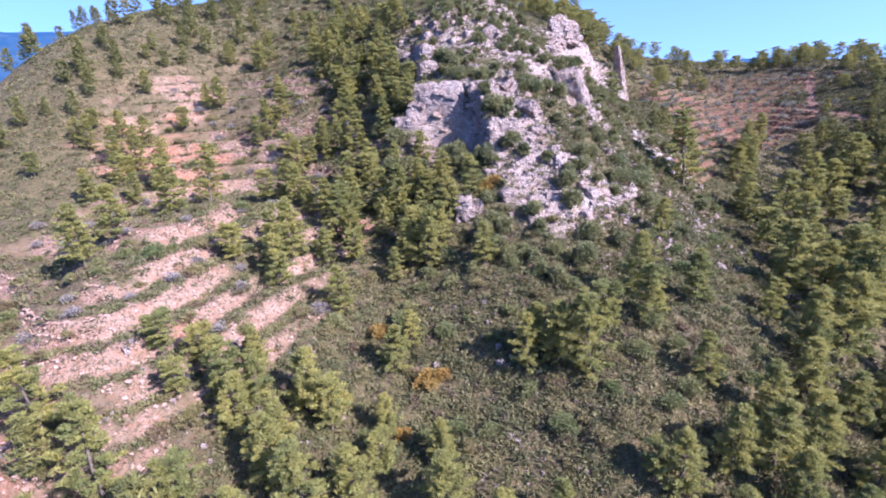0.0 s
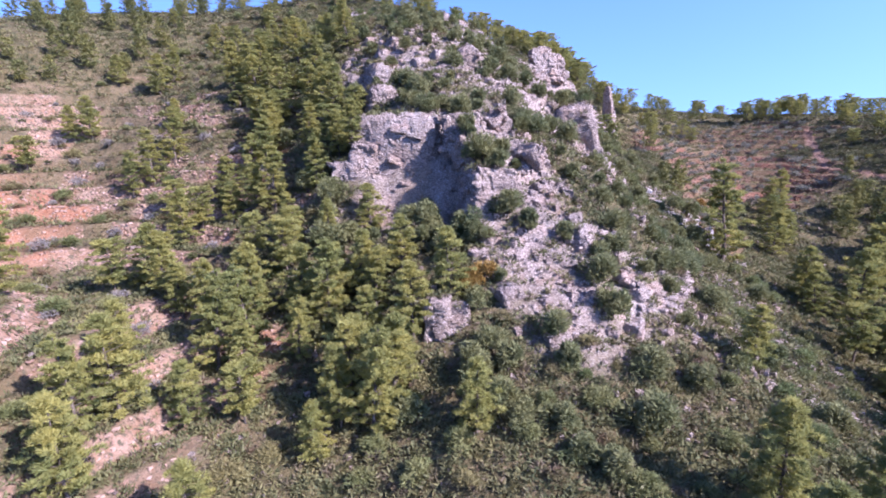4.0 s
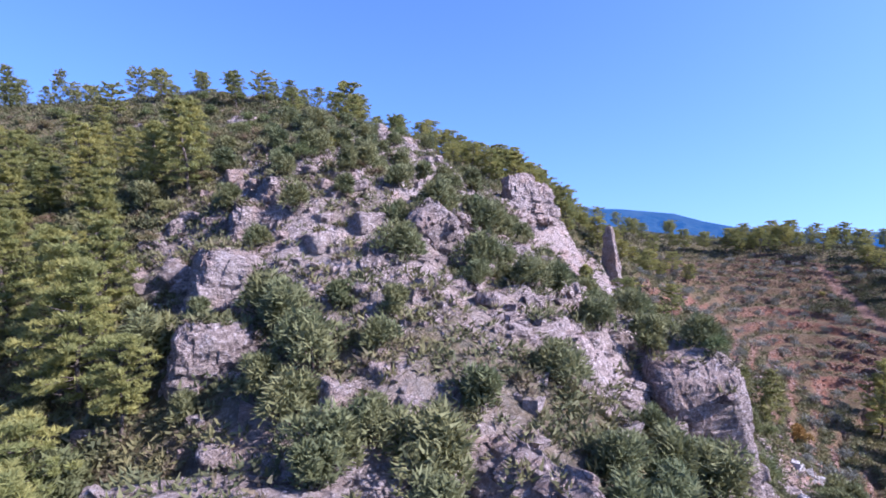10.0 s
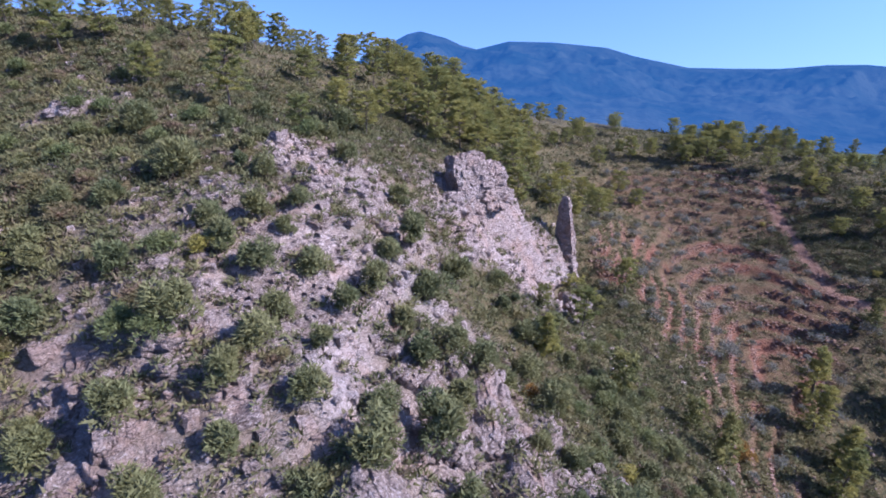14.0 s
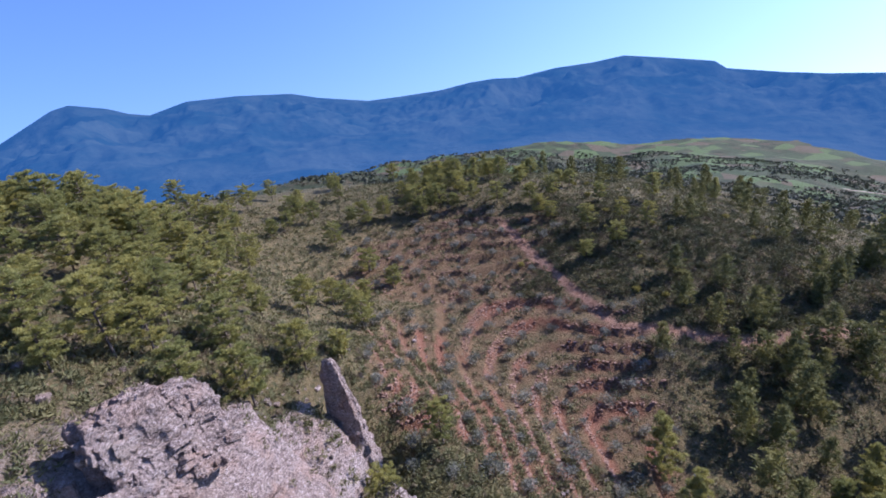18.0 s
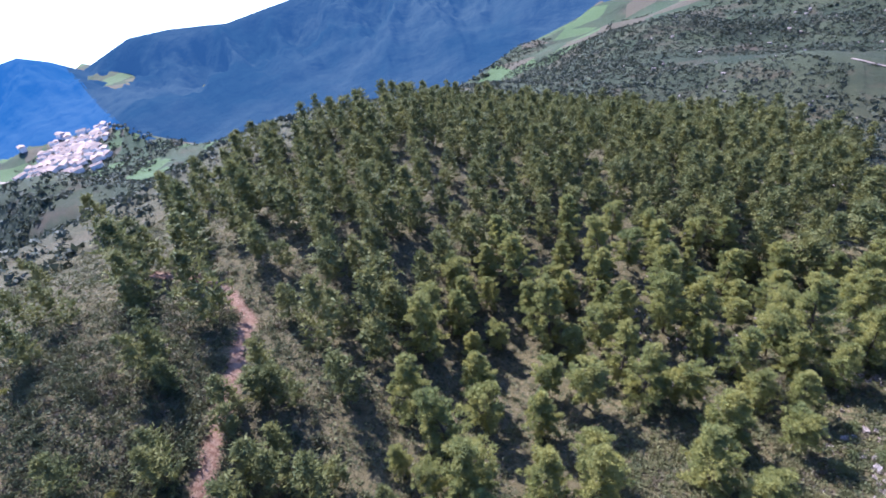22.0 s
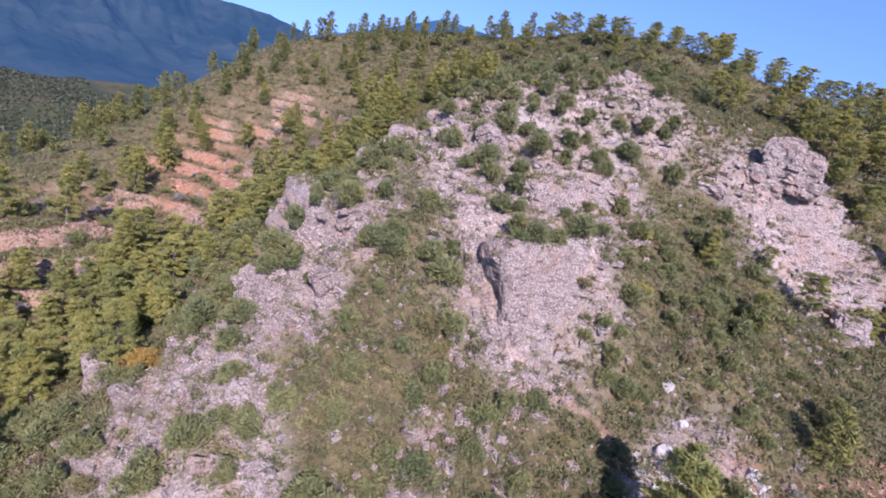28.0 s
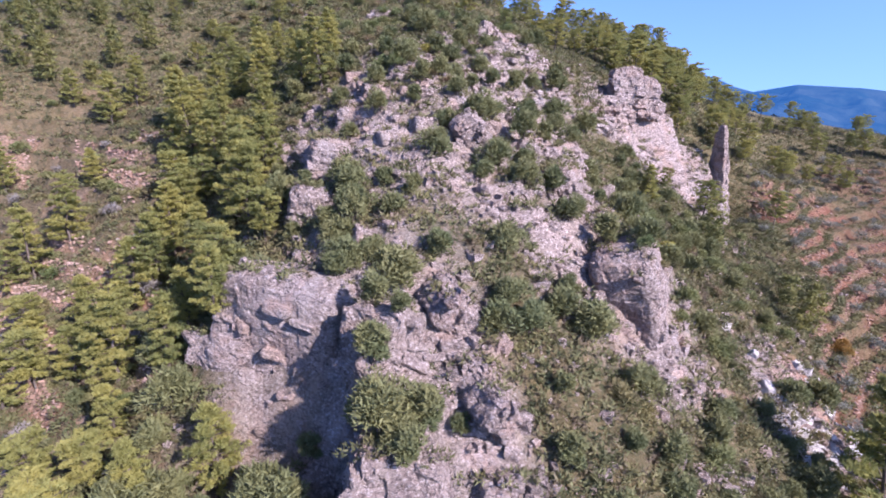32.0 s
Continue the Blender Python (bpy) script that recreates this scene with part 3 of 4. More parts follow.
# Where the crag breaks through: place, width and height of the face, the way it faces and its dip.
FACES_LOW = [
    (-8.4, 89.9, 53.6, 11.6, 15.0, 190, 84),
    (-4.4, 91.2, 57.6, 5.2, 7.6, 200, 72),
    (-15.4, 91.2, 51.6, 2.6, 7.0, 195, 80),
    (-13.4, 92.6, 53.0, 3.4, 8.0, 225, 78),
    (-7.6, 93.0, 60.0, 7.5, 3.2, 185, 50),
    (-2.2, 93.4, 61.0, 5.0, 3.0, 180, 45),
    (1.0, 87.3, 58.4, 4.4, 5.6, 195, 76),
    (2.9, 88.6, 58.6, 3.2, 3.4, 170, 70),
    (3.9, 86.2, 56.6, 6.2, 5.6, 140, 48),
    (4.8, 90.4, 59.2, 5.0, 3.6, 150, 40),
    (6.9, 84.2, 53.8, 6.4, 7.2, 130, 46),
    (1.4, 83.6, 49.6, 8.0, 11.0, 262, 85),
    (3.9, 80.4, 48.8, 5.8, 11.0, 195, 76),
]
FACES_FOOT = [
    (-3.9, 66.3, 39.6, 2.4, 8.0, 200, 85),
    (-2.0, 67.0, 40.2, 3.0, 5.6, 190, 76),
    (4.7, 74.5, 46.1, 2.1, 3.0, 220, 75),
    (15.6, 74.7, 45.7, 4.2, 6.6, 140, 55),
    (19.6, 72.1, 43.0, 5.8, 4.3, 140, 45),
    (25.5, 75.7, 41.3, 4.5, 4.5, 130, 45),
    (15.0, 77.0, 47.4, 3.8, 3.4, 150, 45),
    (7.4, 71.6, 43.4, 7.4, 14.0, 188, 44),
]
FACES_HIGH = [
    (-12.4, 108.9, 64.3, 4.4, 10.9, 250, 78),
    (-9.2, 119.7, 72.1, 4.6, 6.9, 250, 75),
    (-1.7, 130.4, 77.9, 11.1, 4.2, 190, 45),
    (-7, 113.8, 68.9, 3.4, 2.2, 190, 60),
    (-12.5, 114.3, 67.6, 4.3, 3.2, 230, 60),
    (12.6, 124, 70.4, 6.7, 5.5, 120, 50),
    (13.1, 118, 68.7, 5, 3.8, 120, 50),
    (11, 103.8, 64.1, 4.5, 2.4, 170, 45),
    (24.1, 108, 57.7, 6.2, 10.7, 130, 65),
    (15.9, 100.5, 59.8, 3.4, 2.6, 170, 55),
]
FACES_TOP = [
    (2.4, 103.2, 66.3, 4.4, 1.8, 190, 40),
    (9.2, 106.4, 66.4, 4.1, 1.6, 190, 40),
    (30.6, 158.6, 74.2, 5.2, 9.6, 170, 78),
    (35.0, 159.2, 74.0, 4.6, 7.2, 165, 74),
    (27.6, 156.6, 70.2, 4.2, 8.0, 190, 70),
    (36.0, 157.6, 65.6, 14.5, 15.0, 160, 56),
    (43.6, 161.0, 60.0, 13.5, 12.5, 160, 52),
    (49.2, 153.8, 52.6, 4.4, 6.4, 160, 66),
    (5.2, 149.7, 81.0, 3.4, 2.3, 190, 50),
    (8.6, 151.0, 81.0, 4.7, 2.6, 190, 50),
    (12.0, 150.4, 79.0, 4.2, 2.8, 180, 50),
    (20.5, 147.6, 71.4, 12.0, 7.8, 160, 46),
    (14.0, 141.3, 74.6, 4.0, 3.5, 190, 50),
]
FACES_EAST = [
    (24.9, 103.6, 56.6, 9.6, 12.4, 106, 76),
    (26.2, 110.4, 52.0, 6.8, 9.6, 98, 60),
    (22.0, 109.6, 60.6, 6.0, 7.0, 100, 66),
    (18.6, 114.6, 63.4, 8.6, 10.5, 100, 58),
    (18.6, 120.2, 64.6, 9.4, 11.0, 110, 58),
    (17.2, 125.4, 66.4, 5.9, 9.5, 110, 58),
    (5.5, 117.0, 71.5, 10.9, 4.4, 80, 50),
    (6.8, 93.5, 60.2, 7.4, 4.6, 70, 50),
    (9.1, 88.3, 56.4, 8.6, 2.9, 60, 45),
    (4.4, 69.6, 42.9, 3.1, 3.1, 60, 70),
    (25.5, 89.8, 47.0, 7.4, 2.5, 90, 30),
]
FACES_SCREE = [
    (30, 100.8, 48.5, 3.8, 5.7, 100, 35),
    (29.4, 78, 39, 5.4, 3.1, 80, 30),
    (32.7, 88.6, 39.4, 6.8, 3.5, 90, 30),
    (41.4, 109.4, 44.1, 3.5, 5.1, 120, 40),
    (40.7, 113.7, 46.8, 2, 1.6, 120, 40),
    (38.4, 98.1, 39.9, 3.1, 4.4, 90, 35),
    (41.9, 109.5, 44.3, 4.2, 7.2, 100, 32),
]
FACES_WEST = [
    (-12.6, 106.5, 61.1, 9, 9.5, 255, 80),
    (-12.8, 113, 65.4, 8, 9, 255, 80),
    (-11.2, 118, 69, 8, 8, 260, 80),
    (-9.2, 124, 72.6, 8, 7, 265, 78),
    (-7.8, 129.5, 75.2, 7, 5, 270, 75),
]
for group in (FACES_LOW, FACES_FOOT, FACES_HIGH, FACES_TOP, FACES_EAST, FACES_SCREE, FACES_WEST):
    for fx, fy, fz, wide, tall, facing, dip in group:
        pale = 38 < fx < 54 and 100 < fy < 126
        scale = 0.55 if pale else 1.05
        smooth_face = (wide > 10 and fx < 0) or tall >= 12 or (fx, fy) == (26.2, 110.4)
        stout = group is FACES_EAST and dip > 60
        outcrop("rock_outcrop", fx, fy, fz, wide * scale, tall * scale, facing, dip, PALE_ROCK if pale else ROCK,
                "pale freshly broken limestone scar on the slope" if pale else "weathered grey-mauve limestone outcrop on the spur", n=60 if wide > 8 or tall > 10 else 36,
                rough=0.34 if smooth_face else 0.85 if fy > 140 else 0.5 if pale else 0.62,
                deep=0.42 if stout else 0.12 if pale else 0.3 if smooth_face else 0.42, sink=0.78 if stout else 0.95 if smooth_face else 0.72)
outcrop("fresh_scar", 27.9, 107.3, 51.6, 1.3, 3.4, 110, 70, PALE_ROCK, "white freshly broken strip at the foot of the boulder", n=16, deep=0.5, sink=0.5, rough=0.5)


def pinnacle(x, y, z, wide, deep, tall, turn, lean):
    """A tall blade of bedded rock, broad at its foot and narrow at its leaning, broken tip."""
    v, f = cube_sphere(40)
    d = v / np.linalg.norm(v, axis=1)[:, None]
    p = d / (np.abs(d) ** 6).sum(1)[:, None] ** (1 / 6)
    up = (p[:, 2] + 1) / 2
    p = p * (wide / 2, deep / 2, tall / 2)
    p[:, :2] = p[:, :2] * (1.25 - 1.0 * up)[:, None]
    cell = np.floor((p + 0.4 * noise3(p / 1.2, 811)[:, None]) / (0.9, 0.9, 0.55)).astype(np.int64)
    chip = hashed(cell[:, 0] + 31 * cell[:, 2], cell[:, 1], 812) - 0.5
    p = p + d * (1, 1, 0.4) * (0.75 * noise3(p / 2.4, 813) + 0.5 * chip + 0.3 * noise3(p / 0.6, 814))[:, None] * (1.1 - 0.5 * up)[:, None]
    ob = tagged(new("rock_pinnacle", mesh_from("rock_pinnacle", p, f, ROCK)), "tall thin limestone pinnacle standing at the cliff's edge", "rock", "outcrops of the crag")
    ob.matrix_basis = pose(x, y, z, 0, 0, turn) @ pose(0, 0, 0, 0, lean, 0)
    return ob


pinnacle(52.6, 165.0, 56.4, 3.5, 6.0, 26.5, 35, -9)


def boulder_mesh(seed, wide, deep, tall):
    v, f = cube_sphere(9)
    d = v / np.linalg.norm(v, axis=1)[:, None]
    p = d / (np.abs(d) ** 5).sum(1)[:, None] ** 0.2 * (wide / 2, deep / 2, tall / 2)
    cell = np.floor(p / (0.55, 0.55, 0.3)).astype(np.int64)
    chip = hashed(cell[:, 0] + 31 * cell[:, 2], cell[:, 1], seed) - 0.5
    p = p + d * (0.35 * noise3(p / 0.9 + 5, seed + 1) * wide * 0.5 + 0.16 * chip + 0.12 * noise3(p / 0.3, seed + 2))[:, None]
    return mesh_from("rock_ledge", p, f, ROCK)


LEDGES = [tagged(new("rock_ledge", boulder_mesh(50 + k, w, d, t)), "low bedded limestone ledge among the bushes", "rock", "ledges of the crag")
          for k, (w, d, t) in enumerate(((2.6, 1.6, 1.0), (1.8, 1.4, 0.9), (3.4, 1.7, 0.9), (1.3, 1.1, 1.0), (2.2, 1.9, 1.5)))]
rock_rnd = np.random.default_rng(12)
lx, ly = rock_rnd.uniform(-20, 48, 2600), rock_rnd.uniform(62, 170, 2600)
inside = zones(lx, ly)["rock"] > 0.35
lx, ly = lx[inside][:285], ly[inside][:285]
lz = height(lx, ly)
for k, (px, py, pz) in enumerate(zip(lx, ly, lz)):
    m = pose(float(px), float(py), float(pz) - 0.1, float(rock_rnd.normal(0, 9)), float(rock_rnd.normal(0, 9)), float(rock_rnd.normal(20, 40)))
    ob = LEDGES[k] if k < len(LEDGES) else copy_thing(LEDGES[k % len(LEDGES)], Matrix())
    size = float(rock_rnd.uniform(0.5, 1.15))
    ob.matrix_basis = m @ Matrix.Diagonal((size, size, size, 1))


def rubble(name, x, y, small, large, material, label):
    """Loose stones, too many to count."""
    n = len(x)
    box = np.array([(sx, sy, sz) for sz in (-1, 1) for sy in (-1, 1) for sx in (-1, 1)], float)
    quads = np.array([(0, 2, 3, 1), (4, 5, 7, 6), (0, 1, 5, 4), (2, 6, 7, 3), (0, 4, 6, 2), (1, 3, 7, 5)])
    size = small + (large - small) * rock_rnd.uniform(size=(n, 1, 1)) ** 3
    v = box[None] * size * rock_rnd.uniform(0.5, 1.0, (n, 1, 3)) + rock_rnd.normal(0, 0.22, (n, 8, 3)) * size
    g = rock_rnd.uniform(0, math.pi, n)
    c, q = np.cos(g)[:, None], np.sin(g)[:, None]
    v = np.stack([v[..., 0] * c - v[..., 1] * q, v[..., 0] * q + v[..., 1] * c, v[..., 2]], -1) + np.c_[x, y, height(x, y) + 0.03][:, None]
    f = (quads[None] + 8 * np.arange(n)[:, None, None]).reshape(-1, 4)
    return tagged(new(name, mesh_from(name, v.reshape(-1, 3), f, material)), label, "stones", kind="stuff")


def strewn(count, box, density):
    x, y = rock_rnd.uniform(box[0], box[1], count), rock_rnd.uniform(box[2], box[3], count)
    keep = rock_rnd.uniform(size=count) < density(x, y)
    return x[keep], y[keep]


rubble("loose_stones", *strewn(16000, (-22, 52, 58, 176), lambda x, y: 0.12 + 0.8 * zones(x, y)["rock"]), 0.08, 0.55, ROCK, "loose grey limestone rubble strewn over the crag")
rubble("scar_stones", *strewn(2600, (34, 56, 99, 124), lambda x, y: 0.9 * (fractal(x, y, 4.5, 97) > 0.22) * blob(x, y, 44.5, 110.5, 6.5, 9, 25)), 0.12, 0.7, PALE_ROCK, "white broken stones below the scar")
rubble("slope_stones", *strewn(9000, (-48, 85, 25, 180), lambda x, y: 0.7 * (fractal(x, y, 12, 91) > 0.05)), 0.08, 0.4, ROCK, "pale stones scattered on the scrubby slope")

rubble("ledge_stones", *strewn(7000, (10, 52, 62, 112), lambda x, y: 0.85 * (fractal(x, y, 7, 95) > 0.12)), 0.1, 0.75, ROCK, "broken limestone ledges showing through the scrub")

# ---- plants ----
# Heights of rock and ground together over the crag, every 0.6 m.
CRAG = (-24.0, 60.0, 0.6, 142, 190)


def crag_top():
    bpy.context.view_layer.update()
    graph = bpy.context.evaluated_depsgraph_get()
    x0, y0, step, nx, ny = CRAG
    top = np.zeros((ny, nx))
    for j in range(ny):
        for i in range(nx):
            hit, where = scene.ray_cast(graph, (x0 + i * step, y0 + j * step, 150.0), (0.0, 0.0, -1.0))[:2]
            top[j, i] = where[2] if hit else 0.0
    gy, gx = np.gradient(top, step)
    return top, np.hypot(gx, gy)


TOP, STEEP = crag_top()


def standing(x, y):
    """Height of whatever a plant roots in, and how steep it is there."""
    x, y = np.asarray(x, float), np.asarray(y, float)
    x0, y0, step, nx, ny = CRAG
    i, j = np.round((x - x0) / step).astype(int), np.round((y - y0) / step).astype(int)
    inside = (i >= 0) & (i < nx) & (j >= 0) & (j < ny)
    i, j = i.clip(0, nx - 1), j.clip(0, ny - 1)
    z = height(x, y)
    return np.where(inside, np.maximum(TOP[j, i], z), z), np.where(inside, STEEP[j, i], 0.0)



def blades(rng, p, d, size, slim, loose, along=False):
    """Small triangles at p, turned roughly to face along d."""
    n = d + rng.normal(0, loose, d.shape)
    n /= np.linalg.norm(n, axis=1)[:, None]
    a = np.cross(n, rng.normal(size=d.shape))
    if along:
        a = d * (1, 1, 0.3) + (0, 0, 0.45) + rng.normal(0, 0.45, d.shape)
        n = np.cross(a, rng.normal(size=d.shape) * (0.8, 0.8, 0.35))
        n /= np.linalg.norm(n, axis=1)[:, None] + 1e-6
    a /= np.linalg.norm(a, axis=1)[:, None] + 1e-6
    b = np.cross(n, a)
    s = (size * rng.uniform(0.6, 1.4, len(p)))[:, None]
    v = np.stack([p + a * s, p - a * s * 0.6 + b * s * slim, p - a * s * 0.6 - b * s * slim], 1).reshape(-1, 3)
    return v, np.arange(len(p) * 3).reshape(-1, 3)


def leaf_cloud(rng, centres, radii, count, size, flat=1.0, slim=0.8, along=False):
    """Small triangles scattered over many clumps."""
    k = rng.integers(0, len(centres), count)
    d = rng.normal(size=(count, 3))
    d[:, 2] = np.abs(d[:, 2] + 0.25) - 0.25
    d /= np.linalg.norm(d, axis=1)[:, None]
    p = centres[k] + d * (radii[k] * rng.uniform(0.45, 1.0, count) ** 0.5)[:, None] * (1, 1, flat)
    return blades(rng, p, d, size, slim, 0.55, along)


def tube(path, radii, sides=6):
    path, verts, faces = np.asarray(path, float), [], []
    for k, (p, r) in enumerate(zip(path, radii)):
        t = path[min(k + 1, len(path) - 1)] - path[max(k - 1, 0)]
        t = t / np.linalg.norm(t)
        u = np.cross(t, (0.3, 0.9, 0.1))
        u /= np.linalg.norm(u)
        w = np.cross(t, u)
        for s in range(sides):
            g = 2 * math.pi * s / sides
            verts.append(p + r * (math.cos(g) * u + math.sin(g) * w))
        if k:
            for s in range(sides):
                b, c = (k - 1) * sides + s, (k - 1) * sides + (s + 1) % sides
                faces.append((b, c, c + sides, b + sides))
    return np.array(verts), np.array(faces)


def joined(pieces):
    verts, faces, base = [], [], 0
    for v, f in pieces:
        verts.append(v)
        faces.append(f + base)
        base += len(v)
    return np.concatenate(verts), np.concatenate(faces)


def pine(seed, tall, wide, leaves=5200, rounded=False):
    """A conical pine: whorls of branches that carry flat tufts of needles, gaps between them."""
    rng = np.random.default_rng(seed)
    lean = rng.normal(0, 0.35, 2)
    foot, top = np.array([0, 0, -0.4]), np.array([lean[0], lean[1], tall])
    path = [foot + (top - foot) * t + rng.normal(0, 0.06, 3) * (0 < t < 1) for t in np.linspace(0, 1, 7)]
    pieces = [tube(path, np.linspace(0.16, 0.02, 7) * tall / 8)]
    centres, radii = [], []
    f = 0.32 if rounded else rng.uniform(0.12, 0.2)
    while f < 0.97:
        reach = wide * min(1.0, (f + 0.25) / 0.55) * (1 - f) ** 0.62 * 1.15
        if rounded:
            reach = wide * math.sqrt(max(0.04, 1 - ((f - 0.62) / 0.42) ** 2))
        for g in rng.uniform(0, 2 * math.pi) + np.arange(5) * 2 * math.pi / 5 + rng.normal(0, 0.3, 5):
            out = reach * rng.uniform(0.55, 1.15)
            root = foot + (top - foot) * f
            tip = root + np.array([math.cos(g) * out, math.sin(g) * out, out * rng.uniform(0.05, 0.5)])
            pieces.append(tube([root, (root + tip) / 2 + (0, 0, -0.05), tip], [0.045, 0.03, 0.012], 3))
            for s in (0.5, 0.8, 1.05):
                if out * s > 0.2 and rng.uniform() < 0.9:
                    centres.append(root + (tip - root) * s + rng.normal(0, 0.12, 3))
                    radii.append(rng.uniform(0.24, 0.46) * (0.75 + 0.25 * wide / 2))
        f += rng.uniform(0.055, 0.085)
    centres.append(top - (0, 0, 0.1))
    radii.append(0.28)
    v, faces = leaf_cloud(rng, np.array(centres), np.array(radii), leaves, 0.21, 0.6, 0.2, True)
    return mesh_from("trunk", *joined(pieces), BARK, True), mesh_from("crown", v, faces, PINE)


def shrub(seed, wide, tall, leaves, size, material, spiky=False):
    rng = np.random.default_rng(seed)
    n = 12
    g, r = rng.uniform(0, 2 * math.pi, n), wide * 0.5 * rng.uniform(0.1, 0.85, n)
    h = tall * rng.uniform(0.3, 0.8, n) * (1 - 0.4 * (r / wide))
    centres = np.c_[r * np.cos(g), r * np.sin(g), h]
    radii = rng.uniform(0.2, 0.34, n) * wide
    v, f = leaf_cloud(rng, centres, radii, leaves, size * 1.5, 1.35 if spiky else 0.85, 0.22, True)
    v[:, 2] = np.maximum(v[:, 2], -0.1)
    stems = joined([tube([(0, 0, -0.2), c * (0.5, 0.5, 0.6), c], [0.05, 0.035, 0.012], 4) for c in centres[:5]])
    return mesh_from("stem", *stems, BARK, True), mesh_from("foliage", v, f, material)


def plant_kind(name, meshes, label, category, group):
    base = tagged(new(name), label, category, group)
    part("trunk" if "pine" in name or "olive" in name else "stem", meshes[0], base)
    part("crown" if "pine" in name or "olive" in name else "foliage", meshes[1], base)
    return base


PINES = [plant_kind("pine_tree", pine(s, t, w, n, s == 4), "green pine with an uneven crown on the slope", "tree", "pines on the hill")
         for s, t, w, n in ((1, 8.6, 2.25, 10500), (2, 7.4, 2.25, 9500), (3, 9.8, 2.45, 11500), (4, 6.4, 1.9, 8000), (5, 8.0, 2.6, 10500))]
HILLTOP_PINES = [plant_kind("hilltop_pine", pine(s, t, w, n, True), "broad round-headed pine standing on the ridge", "tree", "pines on the ridge")
                 for s, t, w, n in ((6, 8.0, 2.5, 9600), (7, 6.6, 2.2, 8400), (8, 7.6, 2.8, 10000))]
JUNIPERS = [plant_kind("juniper_bush", shrub(s, w, t, n, 0.13, SHRUB, True), "dense dark green juniper bush among the rocks", "bush", "bushes on the crag")
            for s, w, t, n in ((11, 2.2, 2.4, 2400), (12, 1.8, 1.5, 1900), (13, 2.6, 1.9, 2700), (14, 1.4, 1.9, 1700))]
OLIVES = [plant_kind("olive_tree", shrub(s, w, t, n, 0.15, OLIVE), "small grey-green olive tree on red terraced soil", "tree", "olives in the red field")
          for s, w, t, n in ((21, 2.8, 2.6, 420), (22, 2.3, 2.1, 360))]
placed = {}


def put(kinds, x, y, scale=None, sink=0.15):
    """Stand a plant of one of these kinds on the ground; the first of each kind moves, later ones are copies."""
    ob = kinds[int(rnd.integers(len(kinds)))]
    m = pose(float(x), float(y), float(standing([x], [y])[0][0]) - sink, 0, 0, float(rnd.uniform(0, 360)))
    s = float(scale if scale is not None else rnd.uniform(0.75, 1.2))
    m = m @ Matrix.Diagonal((s, s, s, 1))
    if ob not in placed:
        placed[ob] = True
        ob.matrix_basis = m
        return ob
    c = copy_thing(ob, Matrix())
    c.matrix_basis = m
    return c


rnd = np.random.default_rng(7)


def scatter(count, box, density):
    x, y = rnd.uniform(box[0], box[1], count), rnd.uniform(box[2], box[3], count)
    keep = rnd.uniform(size=count) < density(x, y)
    return x[keep], y[keep]


def spaced(x, y, gap):
    """Drop what stands closer than gap to an earlier one."""
    kept = []
    for p in zip(x, y):
        if all((p[0] - q[0]) ** 2 + (p[1] - q[1]) ** 2 > gap * gap for q in kept):
            kept.append(p)
    return kept


def pine_density(x, y):
    z = zones(x, y)
    d = np.where((x < -25) & (y > 135), 0.014, 0.06)
    d = np.maximum(d, 0.95 * np.maximum(blob(x, y, -23, 92, 15, 46, -6), blob(x, y, -30, 26, 18, 12, 0)))
    d = np.maximum(d, 0.95 * blob(x, y, 108, 35, 62, 58, -20, 0.25))
    d = np.maximum(d, 0.9 * blob(x, y, 125, -15, 85, 105, 0, 0.25))
    d = np.maximum(d, 0.8 * np.maximum(blob(x, y, 42, -2, 48, 42, 15, 0.25), blob(x, y, -15, -12, 55, 24, 0)))
    d = np.maximum(d, 0.7 * blob(x, y, 52, 52, 16, 22, -30))
    d = np.maximum(d, 0.25 * blob(x, y, -47, 66, 28, 54, -10))
    d = np.maximum(d, 0.12 * blob(x, y, -95, 110, 45, 90, 0))
    d = np.maximum(d, 0.8 * blob(x, y, 96, 108, 12, 26, -25))
    d = np.maximum(d, 0.40 * blob(x, y, -30, 128, 12, 28, 0))
    d = np.maximum(d, 0.24 * blob(x, y, -20, 206, 52, 24, 10))
    d = np.maximum(d, 0.10 * blob(x, y, -45, 160, 42, 48, 0))
    d = np.maximum(d, 0.22 * blob(x, y, 30, 184, 30, 14, 0))
    d = np.maximum(d, 0.5 * blob(x, y, 45, 205, 18, 42, -10))
    d = np.maximum(d, 0.6 * blob(x, y, 148, 220, 40, 12, 10))
    d = np.maximum(d, 0.3 * blob(x, y, -80, 120, 24, 30, 0))
    d = np.where(blob(x, y, 28, 92, 28, 40) > 0.5, 0.02, d)
    d = np.where(blob(x, y, -8, 164, 40, 22) > 0.5, 0.03, d)
    d = np.where(blob(x, y, 4, 44, 30, 18) > 0.5, 0.10, d)
    d = np.where(blob(x, y, 136, 146, 27, 30, 20) > 0.5, 0.10, d)
    d = np.maximum(d, 0.6 * blob(x, y, 108, 114, 18, 20, 0))
    strip = blob(x, y, -18, 78, 11, 30, -6) * 0.95
    crag = np.maximum(blob(x, y, 10, 112, 25, 42), blob(x, y, -3, 83, 8, 10)) > 0.4
    d, strip = np.where(crag, 0, d), np.where(crag, 0, strip)
    return np.maximum(d * (1 - 0.75 * z["terrace"]), strip) * (1 - z["rock"]) * (1 - z["redfield"]) * (1 - z["dryfield"]) * (1 - z["track"])


